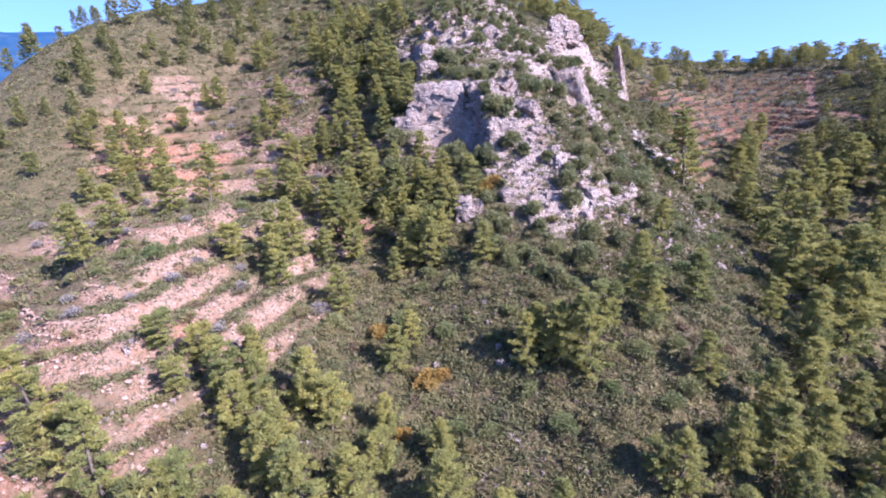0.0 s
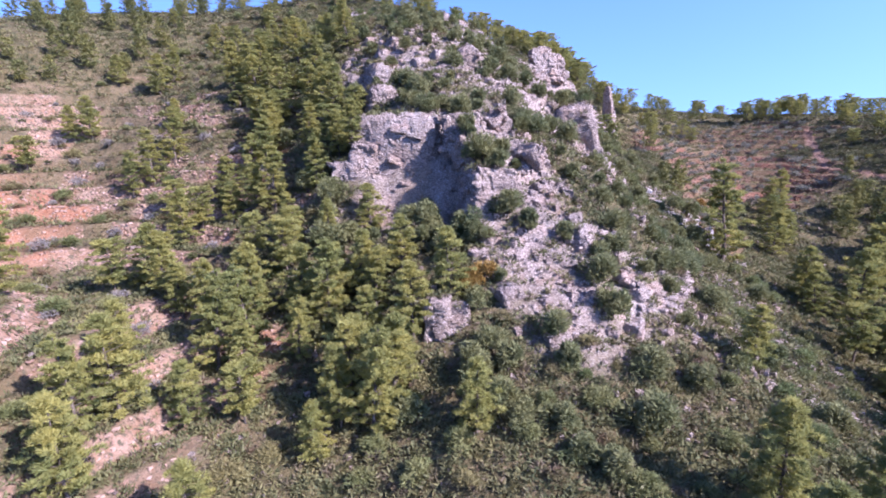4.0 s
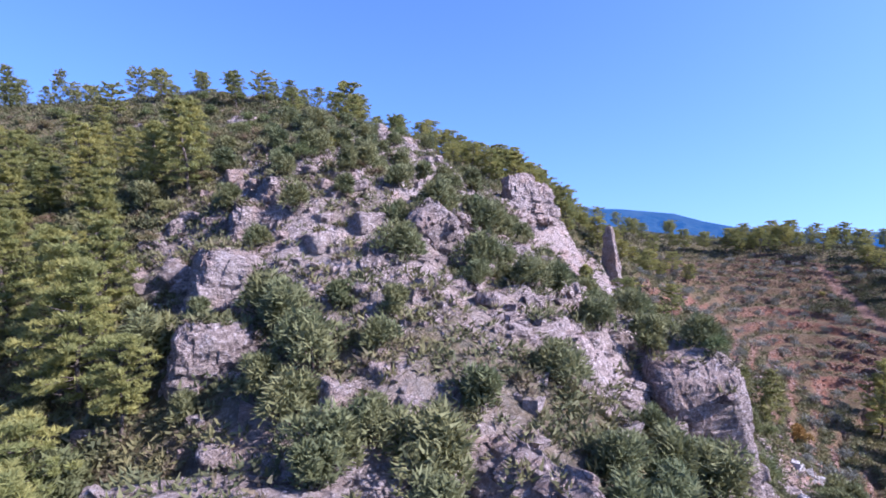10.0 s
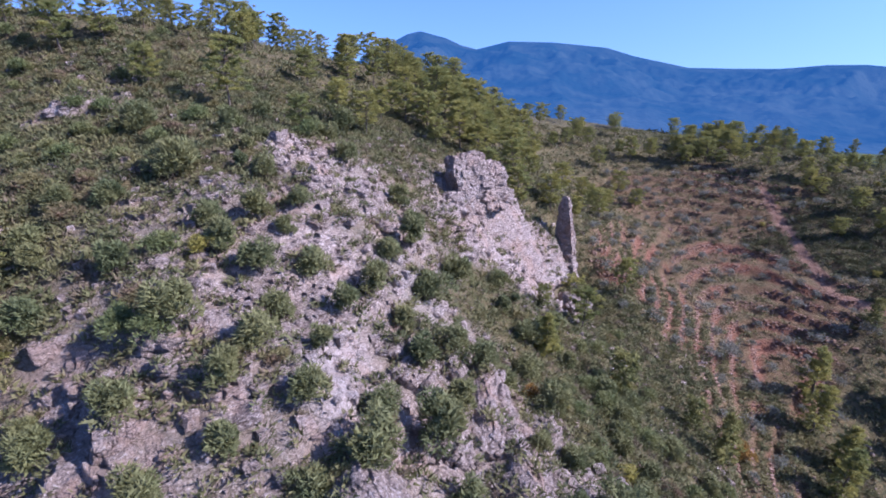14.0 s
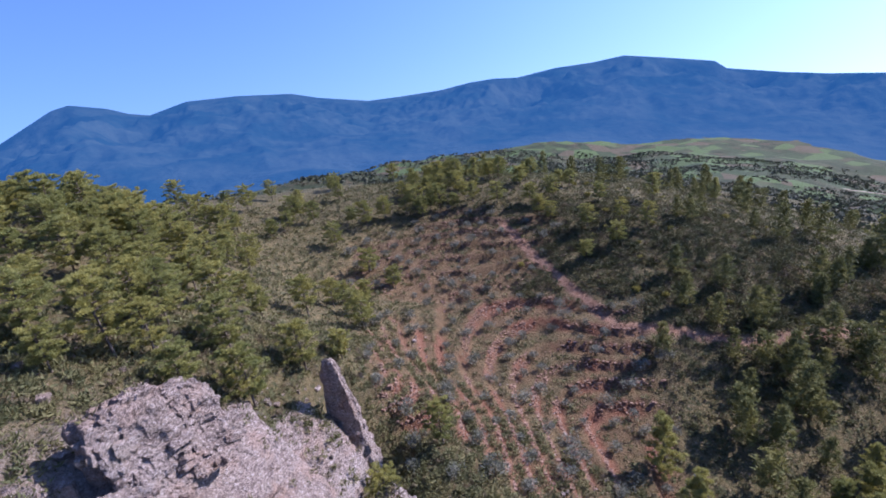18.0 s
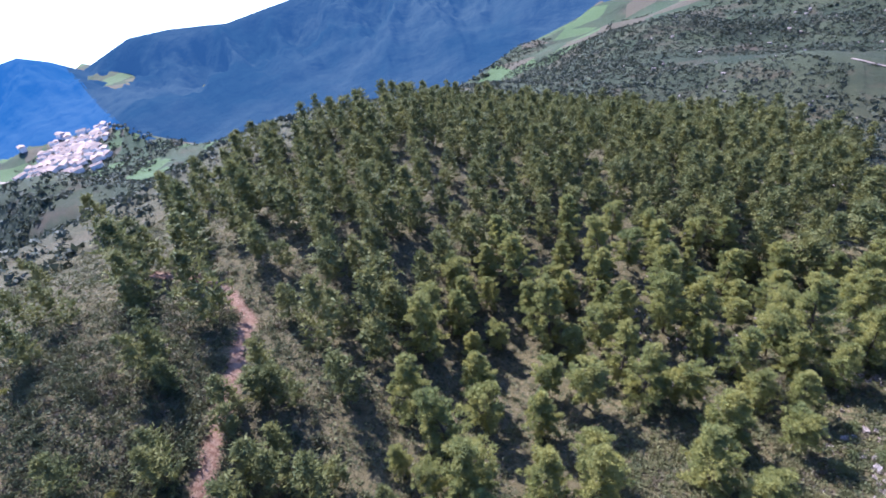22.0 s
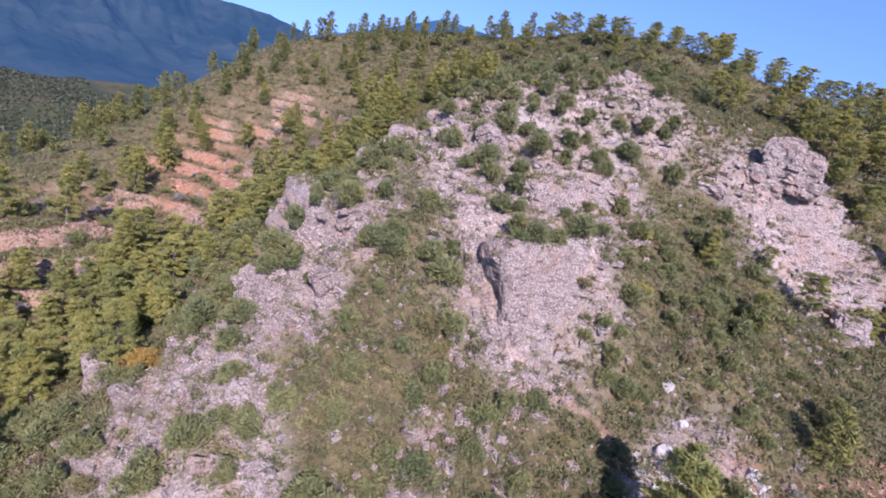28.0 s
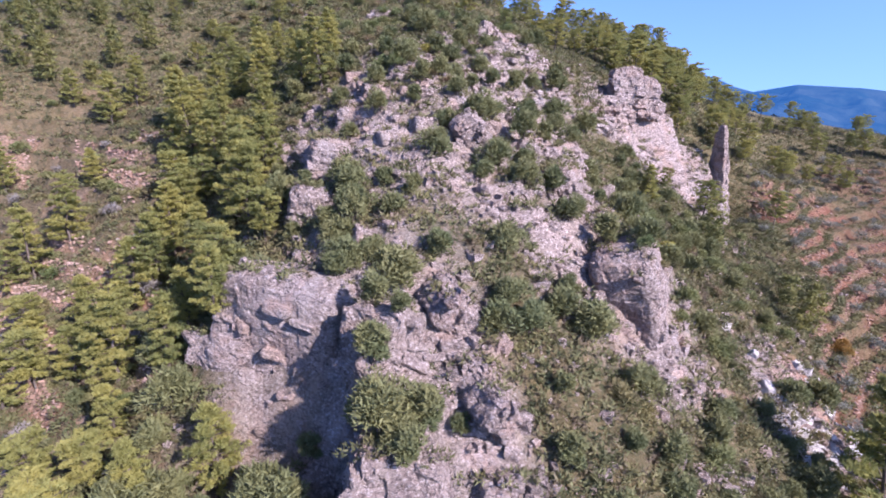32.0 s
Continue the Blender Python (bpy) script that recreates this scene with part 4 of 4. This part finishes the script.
# Single pines that stand out, then the rest of the wood.
SLOPE_PINES = [
    (3, 39), (-38, 35), (-30, 32), (-44, 25), (-38, 22), (-31, 22), (-24, 25), (-8, 62), (-1, 57), (9, 41), (16, 26), (-25, 76), (-38, 85), (-36, 94),
    (-21, 84), (-11, 74), (-74, 78), (-29, 111), (56, 61), (36, 38), (28, 33), (72, 77), (40, 36), (-2, 69), (-6, 67), (-21, 80), (-23, 73), (-38, 92),
    (-29, 119), (-31, 103), (-18, 106), (-68, 120), (51, 105), (71, 121), (84, 135), (58, 91), (-34, 100), (-19, 92), (-34, 77), (-7, 75), (6, 127), (-29, 108),
    (-28, 114), (-20, 108), (-34, 122), (-23, 120), (-29, 105), (77, 130), (76, 124),
]
RIDGE_PINES = [
    (-43, 177), (-22, 179), (-17, 181), (24, 161), (137, 216), (143, 208), (128, 219), (65, 249), (142, 216), (141, 204), (-35, 230), (-41, 195),
    (79, 233), (91, 233), (106, 235), (98, 207), (-4, 196), (8, 225), (12, 228), (20, 239), (-7, 188), (15, 178), (22, 179), (51, 211), (30, 173), (87, 197),
    (41, 148), (44, 146), (164, 212), (42, 179), (37, 212), (78, 191), (52, 248), (163, 208), (44, 239), (71, 219), (51, 202), (35, 174), (97, 198),
    (185, 146), (-37, 184), (-30, 187), (17, 167), (36, 166), (-68, 172), (-69, 180),
]
stand = [(float(u), float(v)) for u, v in SLOPE_PINES + RIDGE_PINES]
stand = [p for p in stand if zones(np.array(p[:1]), np.array(p[1:]))["rock"][0] < 0.3] + [(13.0, 168.0)]
wild = [p for p in spaced(*scatter(13000, (-140, 225, -130, 260), pine_density), 2.9) if min((p[0] - q[0]) ** 2 + (p[1] - q[1]) ** 2 for q in stand) > 6]
thinned = set(spaced(*zip(*[p for p in wild if p[0] > 40 and p[1] < 110]), 5.6))
wild = [p for p in wild if not (p[0] > 40 and p[1] < 110) or p in thinned]
wild.sort(key=lambda p: min((p[0] + 22) ** 2 + (p[1] - 92) ** 2, 2 * (p[0] - 72) ** 2 + 2 * (p[1] - 72) ** 2, 3 * (p[0] - 5) ** 2 + 3 * (p[1] - 40) ** 2))
crest = [p for p in stand if p[1] > 142 and p[0] < 172]
stand = [p for p in stand if p not in crest]
crest += [p for p in wild if p[1] > 150 and p[0] < 172 and p[0] > -60][: 292 - len(crest)]
wild = [p for p in wild if p not in crest]
for px, py in crest:
    put(HILLTOP_PINES, px, py, rnd.uniform(0.7, 1.1) if px > -5 else rnd.uniform(0.5, 0.9))
for px, py in stand:
    put(PINES, px, py, rnd.uniform(0.8, 1.15))
room = 296 - len(stand)
for px, py in wild[:room]:
    put(PINES, px, py, rnd.uniform(0.7, 1.15) * (1.6 if px > 40 and py < 110 else 1.0))


def wood(name, spots, label):
    """The rest of the pines, joined into one."""
    pieces, sources = [], []
    for kind in PINES:
        src = next(c for c in kind.children if c.name.startswith("crown")).data
        co = np.empty(len(src.vertices) * 3, np.float32)
        src.vertices.foreach_get("co", co)
        co = co.reshape(-1, 3, 3)[::8]
        mid = co.mean(1, keepdims=True)
        sources.append(((co - mid) * 2.2 + mid).reshape(-1, 3))
    ground_z = height(*np.array(spots).T) - 0.2
    for (px, py), pz in zip(spots, ground_z):
        g, size = rnd.uniform(0, 2 * math.pi), (rnd.uniform(1.15, 1.95) if px > 40 and py < 110 else rnd.uniform(0.6, 1.15))
        rot = np.array([[math.cos(g), math.sin(g), 0], [-math.sin(g), math.cos(g), 0], [0, 0, 1]]) * size
        co = sources[int(rnd.integers(len(sources)))] @ rot + (px, py, pz)
        pieces.append((co, np.arange(len(co)).reshape(-1, 3)))
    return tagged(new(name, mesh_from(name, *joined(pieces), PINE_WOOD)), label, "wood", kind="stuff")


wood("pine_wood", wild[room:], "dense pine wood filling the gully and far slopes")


def olive_density(x, y):
    z = zones(x, y)
    return np.maximum(z["redfield"], z["dryfield"]) * (1 - z["track"])


for px, py in spaced(*scatter(1400, (45, 150, 105, 222), olive_density), 3.8)[:296]:
    put(OLIVES, px, py, rnd.uniform(0.7, 1.25))


def juniper_density(x, y):
    z = zones(x, y)
    return np.clip(0.95 * blob(x, y, 10, 105, 32, 46, 0) * (1 - 0.35 * z["rock"]) * (standing(x, y)[1] < 1.3), 0, 1)


CHASM_BUSHES = [(-1.6, 80.2), (-2.8, 78.4), (-0.4, 77.4), (-4.2, 81.6), (-5.8, 83.0), (-1.4, 83.2), (1.6, 85.6), (2.8, 83.4), (4.6, 82.0), (3.2, 87.4), (-2.2, 75.6), (0.8, 75.4), (5.6, 78.6), (-3.4, 92.4)]
for px, py in CHASM_BUSHES + spaced(*scatter(1100, (-40, 60, 50, 175), juniper_density), 2.3)[:278]:
    put(JUNIPERS, px, py, rnd.uniform(0.85, 1.65))


GREY_BUSHES = [plant_kind("grey_bush", shrub(s, w, t, n, 0.12, GREY), "bare grey twiggy bush on a terrace", "bush", "grey bushes of the terraces")
               for s, w, t, n in ((31, 2.4, 1.7, 700), (32, 1.8, 1.3, 500))]
for px, py in spaced(*scatter(700, (-78, 0, 16, 130), lambda x, y: 0.35 * zones(x, y)["terrace"]), 4.5)[:120]:
    put(GREY_BUSHES, px, py, rnd.uniform(0.7, 1.2))
GOLDEN = [plant_kind("golden_bush", shrub(41, 2.6, 2.2, 1500, 0.13, GOLD), "bushy shrub with bright yellow leaves", "bush", "yellow bushes")]
RUSTY = [plant_kind("rusty_bush", shrub(42, 2.6, 2.0, 1500, 0.13, RUST), "bushy shrub with orange-brown leaves", "bush", "orange bushes")]
for px, py in ((-22, 36), (-19.5, 35), (30, 119), (25.5, 125), (-3, 132)):
    put(GOLDEN, px, py, rnd.uniform(0.6, 1.2))
for px, py in spaced(*scatter(300, (118, 172, 128, 185), lambda x, y: 0.5 + 0 * x), 4.0)[:26]:
    put(GOLDEN, px, py, rnd.uniform(0.35, 0.7))
for px, py in ((-7.6, 40), (-9.5, 39), (-16, 47), (-12, 33), (0, 70), (24, 127), (60, 128), (1.4, 70.7)):
    put(RUSTY, px, py, rnd.uniform(0.7, 1.2))


MASTIC = leaf_material("mastic_leaves", (0.085, 0.118, 0.044), (0.165, 0.200, 0.074), (0.215, 0.215, 0.084), False, None, 0.3)
HEATH = leaf_material("heath_leaves", (0.120, 0.108, 0.052), (0.200, 0.172, 0.084), (0.215, 0.190, 0.078), False, (0.20, 0.14, 0.085), 0.25)
MASTICS = [plant_kind("mastic_bush", shrub(s, w, t, n, 0.13, MASTIC), "rounded fresh green mastic bush on the slope", "bush", "green bushes of the slopes")
           for s, w, t, n in ((61, 2.8, 1.9, 1500), (62, 2.2, 1.7, 1200), (63, 3.3, 2.1, 1800))]
HEATHS = [plant_kind("heath_bush", shrub(s, w, t, n, 0.12, HEATH), "low brownish heath bush on the slope", "bush", "brown bushes of the slopes")
          for s, w, t, n in ((71, 2.0, 1.2, 900), (72, 2.6, 1.4, 1200))]


def bush_density(x, y):
    z = zones(x, y)
    d = np.maximum(0.9 * blob(x, y, -28, 150, 36, 40, 0), 0.9 * blob(x, y, 18, 46, 44, 22, 0))
    d = np.maximum(d, 0.8 * blob(x, y, 38, 88, 15, 26, 0))
    d = np.maximum(np.maximum(d, 0.35 * z["terrace"]), 0.7 * blob(x, y, 38, 130, 12, 30, -20))
    return d * (1 - 0.8 * z["rock"]) * (1 - z["path"]) * (1 - z["redfield"])


bush_spots = spaced(*scatter(2600, (-75, 66, 22, 190), bush_density), 2.2)
for px, py in bush_spots[:292]:
    put(MASTICS, px, py, rnd.uniform(0.55, 1.15))
for px, py in bush_spots[292:584]:
    put(HEATHS, px, py, rnd.uniform(0.6, 1.2))


def clump_field(name, x, y, size, leaves, leaf, material, label, category, slim=0.6):
    """Uncounted low growth as one sheet of small clumps."""
    z, steep = standing(x, y)
    x, y, z, size = x[steep < 1.6], y[steep < 1.6], z[steep < 1.6], size[steep < 1.6]
    n = len(x)
    k = np.repeat(np.arange(n), leaves)
    rng = np.random.default_rng(len(x))
    d = rng.normal(size=(len(k), 3))
    d[:, 2] = np.abs(d[:, 2])
    d /= np.linalg.norm(d, axis=1)[:, None]
    p = np.c_[x, y, z][k] + d * (size[k] * rng.uniform(0.5, 1.0, len(k)))[:, None] * (1, 1, 0.8)
    v, _ = blades(rng, p, d, leaf * (np.minimum(size[k], 0.75) if slim < 0.5 else size[k]), slim, 0.5, slim < 0.5)
    me = mesh_from(name, v, np.arange(len(v)).reshape(-1, 3), material)
    return tagged(new(name, me), label, category, kind="stuff")


def under_wood(x, y):
    """Where the gully pines stand too close for undergrowth."""
    return blob(x, y, 108, 35, 60, 56, -20, 0.25)


def scrub_density(x, y):
    z = zones(x, y)
    frac = (unstepped(x, y, z) / TERRACE) % 1.0
    tread = 1 - 0.92 * smooth(0.5, 0.6, frac) * smooth(-0.2, 0.05, fractal(x, y, 9, 71))
    ridge = (unstepped(x, y, z) / FIELD) % 1.0
    bare = 0.2 + 0.8 * np.maximum(smooth(0.5, 0.62, ridge), 1 - smooth(0.0, 0.12, ridge))
    return (1.0 * (1 - 0.85 * z["rock"]) * (1 - z["terrace"] + z["terrace"] * tread * 0.95) * (1 - z["redfield"] * bare) * (1 - 0.8 * z["dryfield"] * bare) * (1 - z["track"]) * (1 - z["path"]) * (1 - 0.9 * blob(x, y, 48.5, 110, 4.5, 8, 20)) * (1 - 0.85 * under_wood(x, y)) * (1 - 0.8 * blob(x, y, 130, 142, 30, 38, 20)))


def maquis_density(x, y):
    z = zones(x, y)
    d = 0.25 + 0 * x
    d = np.maximum(d, 0.9 * blob(x, y, 15, 40, 42, 26, 0))
    d = np.maximum(d, 0.45 * blob(x, y, 6, 108, 30, 52, 0))
    d = np.maximum(d, 0.9 * blob(x, y, 36, 86, 16, 24, 0))
    d = np.maximum(d, 0.8 * blob(x, y, 45, 120, 18, 40, -25))
    d = np.maximum(d, 0.7 * blob(x, y, -40, 175, 70, 40, 0))
    d = np.maximum(d, 1.0 * blob(x, y, 130, 142, 32, 40, 20))
    d = np.maximum(d, 0.7 * blob(x, y, -22, 100, 12, 45, -8))
    d = np.maximum(d, 0.75 * blob(x, y, -30, 150, 40, 34, 0)) * (1 - 0.8 * under_wood(x, y))
    d = np.maximum(d, 0.5 * z["terrace"])
    return d * (1 - 0.82 * z["rock"]) * (1 - 0.3 * z["terrace"]) * (1 - z["redfield"]) * (1 - 0.6 * z["dryfield"]) * (1 - z["track"])


mx, my = scatter(24000, (-120, 215, -45, 255), maquis_density)
clump_field("tall_scrub", mx, my, 0.7 + 1.4 * rnd.uniform(size=len(mx)) ** 2, 68, 0.31, MAQUIS, "dense dark green kermes oak and mastic thicket", "scrub", 0.35)
tx, ty = scatter(7000, (95, 170, 95, 215), lambda x, y: blob(x, y, 132, 152, 28, 48, 15) * (1 - zones(x, y)["dryfield"]) * (1 - zones(x, y)["track"]) * (1 - zones(x, y)["redfield"]))
clump_field("dark_thicket", tx, ty, rnd.uniform(0.7, 1.7, len(tx)), 44, 0.34, MAQUIS, "dense dark evergreen thicket below the dirt track", "scrub", 0.35)
sx, sy = scatter(62000, (-48, 78, 22, 182), scrub_density)
clump_field("near_scrub", sx, sy, rnd.uniform(0.25, 0.85, len(sx)) ** 1.2 + 0.1, 22, 0.42, SCRUB, "low olive-brown rosemary scrub covering the spur", "scrub", 0.26)
sx, sy = scatter(50000, (-120, 215, -45, 255), lambda x, y: np.where((x > -48) & (x < 78) & (y > 22) & (y < 182), 0, scrub_density(x, y)))
clump_field("scrub", sx, sy, rnd.uniform(0.45, 1.2, len(sx)), 15, 0.46, SCRUB, "low olive-brown rosemary scrub covering the slopes", "scrub", 0.32)


def away(x, y):
    near = (x > -115) & (x < 210) & (y > -55) & (y < 250)
    return np.where(near, 0, 0.85 * (fractal(x, y, 90, 55) > -0.2))


fx, fy = scatter(60000, (-460, 480, -480, 480), away)
clump_field("distant_wood", fx, fy, rnd.uniform(0.8, 2.6, len(fx)), 8, 0.5, FARWOOD, "dark green pine wood and scrub on the far slopes", "wood")
fx, fy = scatter(30000, (-320, 320, -380, -60), lambda x, y: np.where(y < 0.12 * x - 62, 0.9, 0.0) * (fractal(x, y, 60, 57) > -0.3))
clump_field("hillside_scrub", fx, fy, rnd.uniform(0.6, 1.8, len(fx)), 8, 0.5, FARWOOD, "dark scrub and young pines on the opposite hillside", "scrub")
fx, fy = scatter(62000, (-560, -90, -430, 150), lambda x, y: np.where((y < 0.5 * x + 40) | (x < -190), 0.9, 0.0) * (fractal(x, y, 45, 59) > -0.28))
clump_field("opposite_scrub", fx, fy, rnd.uniform(0.7, 2.3, len(fx)), 7, 0.55, FARWOOD, "dark scrub and pines covering the opposite hill", "scrub")
gx, gy = scatter(34000, (330, 1050, -350, 750), lambda x, y: 0.9 * (fractal(x, y, 70, 79) > -0.12))
clump_field("valley_trees", gx, gy, rnd.uniform(1.2, 3.2, len(gx)), 6, 0.62, FARWOOD, "orchards and trees scattered over the valley floor", "wood")
vx, vy = scatter(18000, (350, 1100, -400, 1000), lambda x, y: 0.7 * (fractal(x, y, 160, 77) > -0.05))
clump_field("valley_groves", vx, vy, rnd.uniform(1.5, 4.5, len(vx)), 7, 0.6, FARWOOD, "groves and hedges on the valley floor", "wood")

# ---- terrace walls ----


def contour(key, step, part_of_step, box, lane):
    """Spots where the slope reaches a given part of a terrace step, by the number of the step."""
    found = {}
    xs, ys = np.arange(box[0], box[1], lane), np.arange(box[2], box[3], 0.2)
    for flip in (False, True):
        us, vs = (np.arange(box[2], box[3], lane), np.arange(box[0], box[1], 0.2)) if flip else (xs, ys)
        u, v = np.meshgrid(us, vs, indexing="ij")
        x, y = (v, u) if flip else (u, v)
        z = zones(x.ravel(), y.ravel())
        h = unstepped(x.ravel(), y.ravel(), z).reshape(x.shape) / step - part_of_step
        inside = (z[key].reshape(x.shape) > 0.5)
        across = np.abs(np.gradient(h, axis=1)) / 0.2 >= np.abs(np.gradient(h, axis=0)) / lane
        k = np.floor(h)
        hit = (k[:, 1:] != k[:, :-1]) & inside[:, 1:] & across[:, 1:]
        for i, j in zip(*np.nonzero(hit)):
            found.setdefault(int(max(k[i, j], k[i, j + 1])), []).append((x[i, j + 1], y[i, j + 1]))
    return found


STONE = np.array([(sx, sy, sz) for sz in (-1, 1) for sy in (-1, 1) for sx in (-1, 1)], float)
STONE_FACES = np.array([(0, 2, 3, 1), (4, 5, 7, 6), (0, 1, 5, 4), (2, 6, 7, 3), (0, 4, 6, 2), (1, 3, 7, 5)])


def terrace_walls(key, step, parts, box, lane, material, label, keep, small=0.06, large=0.18):
    """One dry-stone wall for each step of the terraces."""
    walls = {}
    for p in parts:
        for k, spots in contour(key, step, p, box, lane).items():
            walls.setdefault(k, []).extend(spots)
    for k, spots in sorted(walls.items()):
        if len(spots) < 12:
            continue
        spots = np.array(spots)
        spots = spots[(rnd.uniform(size=len(spots)) < keep) & (fractal(spots[:, 0], spots[:, 1], 9, 71) > -0.12)]
        if not len(spots):
            continue
        spots = spots + rnd.normal(0, 0.12, spots.shape)
        n = len(spots)
        v = STONE[None] * rnd.uniform(small, large, (n, 1, 3)) * (1.25, 1.25, 0.8) + rnd.normal(0, 0.045, (n, 8, 3))
        g = rnd.uniform(0, math.pi, n)
        c, q = np.cos(g)[:, None], np.sin(g)[:, None]
        x, y = v[..., 0] * c - v[..., 1] * q, v[..., 0] * q + v[..., 1] * c
        v = np.stack([x, y, v[..., 2]], -1) + np.c_[spots, height(spots[:, 0], spots[:, 1]) + 0.08][:, None]
        f = (STONE_FACES[None] + 8 * np.arange(n)[:, None, None]).reshape(-1, 4)
        base = tagged(new("terrace_wall"), label, "wall", "dry-stone terrace walls")
        base.location = (float(spots[0, 0]), float(spots[0, 1]), float(height(spots[:1, 0], spots[:1, 1])[0]))
        v = v.reshape(-1, 3) - np.array(base.location)
        tagged(part("stones", mesh_from("stones", v, f, material), base), kind="stuff")


def stone_material(name, a, b):
    m = Mat(name, 0.93)
    c = m.mix(m.island(), a, b)
    m.color(m.mix(m.math("MULTIPLY", m.span(m.noise(4, 4), 0.5, 0.7), 0.5), c, (0.13, 0.11, 0.09)))
    m.bump(m.noise(9, 4), 0.6, 0.05)
    return m.m


WALL_STONE = stone_material("wall_stone", (0.27, 0.165, 0.115), (0.37, 0.265, 0.21))
FIELD_STONE = stone_material("field_stone", (0.19, 0.105, 0.070), (0.31, 0.205, 0.15))
terrace_walls("terrace", TERRACE, (0.66, 0.74, 0.82, 0.9), (-80, -12, 12, 132), 0.55, WALL_STONE, "tumbled pinkish dry-stone wall holding up an old terrace", 0.8)
terrace_walls("redfield", FIELD, (0.74, 0.79, 0.84, 0.89), (42, 120, 100, 195), 0.4, FIELD_STONE, "low reddish dry-stone wall between red field terraces", 0.7, 0.07, 0.19)
terrace_walls("dryfield", FIELD, (0.78, 0.86, 0.94), (84, 148, 170, 222), 0.4, FIELD_STONE, "low dry-stone wall along an overgrown terrace", 0.6, 0.06, 0.17)

# ---- the village in the valley ----


def house(wide, deep, tall, walls, roofs):
    base = tagged(new("house"), "small whitewashed village house with a tiled gable roof", "house", "houses of the village")
    bm = bmesh.new()
    bmesh.ops.create_cube(bm, size=1, matrix=Matrix.Translation((0, 0, tall / 2)) @ Matrix.Diagonal((wide, deep, tall, 1)))
    me = bpy.data.meshes.new("wall")
    bm.to_mesh(me)
    bm.free()
    me.materials.append(walls)
    part("wall", me, base)
    w, d, r = wide / 2 + 0.4, deep / 2 + 0.4, deep * 0.22
    verts = [(-w, -d, tall), (w, -d, tall), (w, d, tall), (-w, d, tall), (-w, 0, tall + r), (w, 0, tall + r)]
    me = bpy.data.meshes.new("roof")
    me.from_pydata(verts, [], [(0, 1, 5, 4), (2, 3, 4, 5), (0, 4, 3), (1, 2, 5), (3, 2, 1, 0)])
    me.materials.append(roofs)
    part("roof", me, base)
    return base


def plain(name, a, b):
    m = Mat(name, 0.9)
    m.color(m.mix(m.span(m.noise(0.3, 4), 0.35, 0.65), a, b))
    return m.m


WHITEWASH, TILES = plain("whitewash", (0.72, 0.69, 0.66), (0.85, 0.83, 0.80)), plain("roof_tiles", (0.36, 0.25, 0.19), (0.48, 0.36, 0.29))
HOUSES = [house(w, d, t, WHITEWASH, TILES) for w, d, t in ((12, 9, 7), (9, 8, 6), (16, 9, 8))]
VILLAGE = (960.0, -135.0)
count = 0
while count < 190:
    u, v = rnd.normal(0, 85), rnd.normal(0, 32)
    hx, hy = VILLAGE[0] + u * 0.93 + v * 0.3, VILLAGE[1] - u * 0.33 + v
    put(HOUSES, hx, hy, rnd.uniform(0.8, 1.2), 0.5)
    count += 1


# ---- valley roads ----
ROAD = plain("pale_road", (0.25, 0.19, 0.145), (0.34, 0.28, 0.23))


def road(pts, wide, lift, label):
    """A strip of road laid over the ground."""
    verts, pts = [], np.array(pts, float)
    for (ax, ay), (bx, by) in zip(pts, pts[1:]):
        n = max(2, int(math.hypot(bx - ax, by - ay) / 6))
        q = np.hypot(bx - ax, by - ay)
        side = np.array([-(by - ay), bx - ax]) / q * wide / 2
        for k in range(n):
            p = np.array([ax, ay]) + (np.array([bx, by]) - (ax, ay)) * k / n
            p = p + 1.5 * np.array([value_noise(p[0] / 25, p[1] / 25, 3), value_noise(p[0] / 25, p[1] / 25, 4)])
            for sgn in (-1, 1):
                e = p + side * sgn
                verts.append((e[0], e[1], 0.0))
    verts = np.array(verts)
    verts[:, 2] = on_sheet(verts[:, 0], verts[:, 1]) + lift
    k = np.arange(len(verts) // 2 - 1) * 2
    return tagged(new("road", mesh_from("road", verts, np.c_[k, k + 2, k + 3, k + 1], ROAD, True)), label, "road", kind="structure")


road(VALLEY_ROAD, 2.8, 0.5, "pale dirt road along the valley bottom")
road([(-160, -190), (-118, -200), (-80, -218), (-38, -207), (0, -222)], 2.0, 0.5, "pale dirt lane climbing the far hillside")
road([(-80, -115), (-66, -138), (-50, -154), (-12, -182), (40, -212)], 2.0, 0.5, "pale dirt lane on the far hillside")
road([(829, 91), (880, 40), (930, -10), (1010, -60), (1140, -30), (1300, -100), (1420, -160)], 9.0, 1.5, "pale main road running to the village")
fx, fy = strewn(2600, (-480, 200, -400, -75), lambda x, y: 0.5 * (fractal(x, y * 2.5, 40, 93) > 0.12))
rubble("hillside_rocks", fx, fy, 0.3, 1.5, ROCK, "grey rocks in rows on the far hillside")
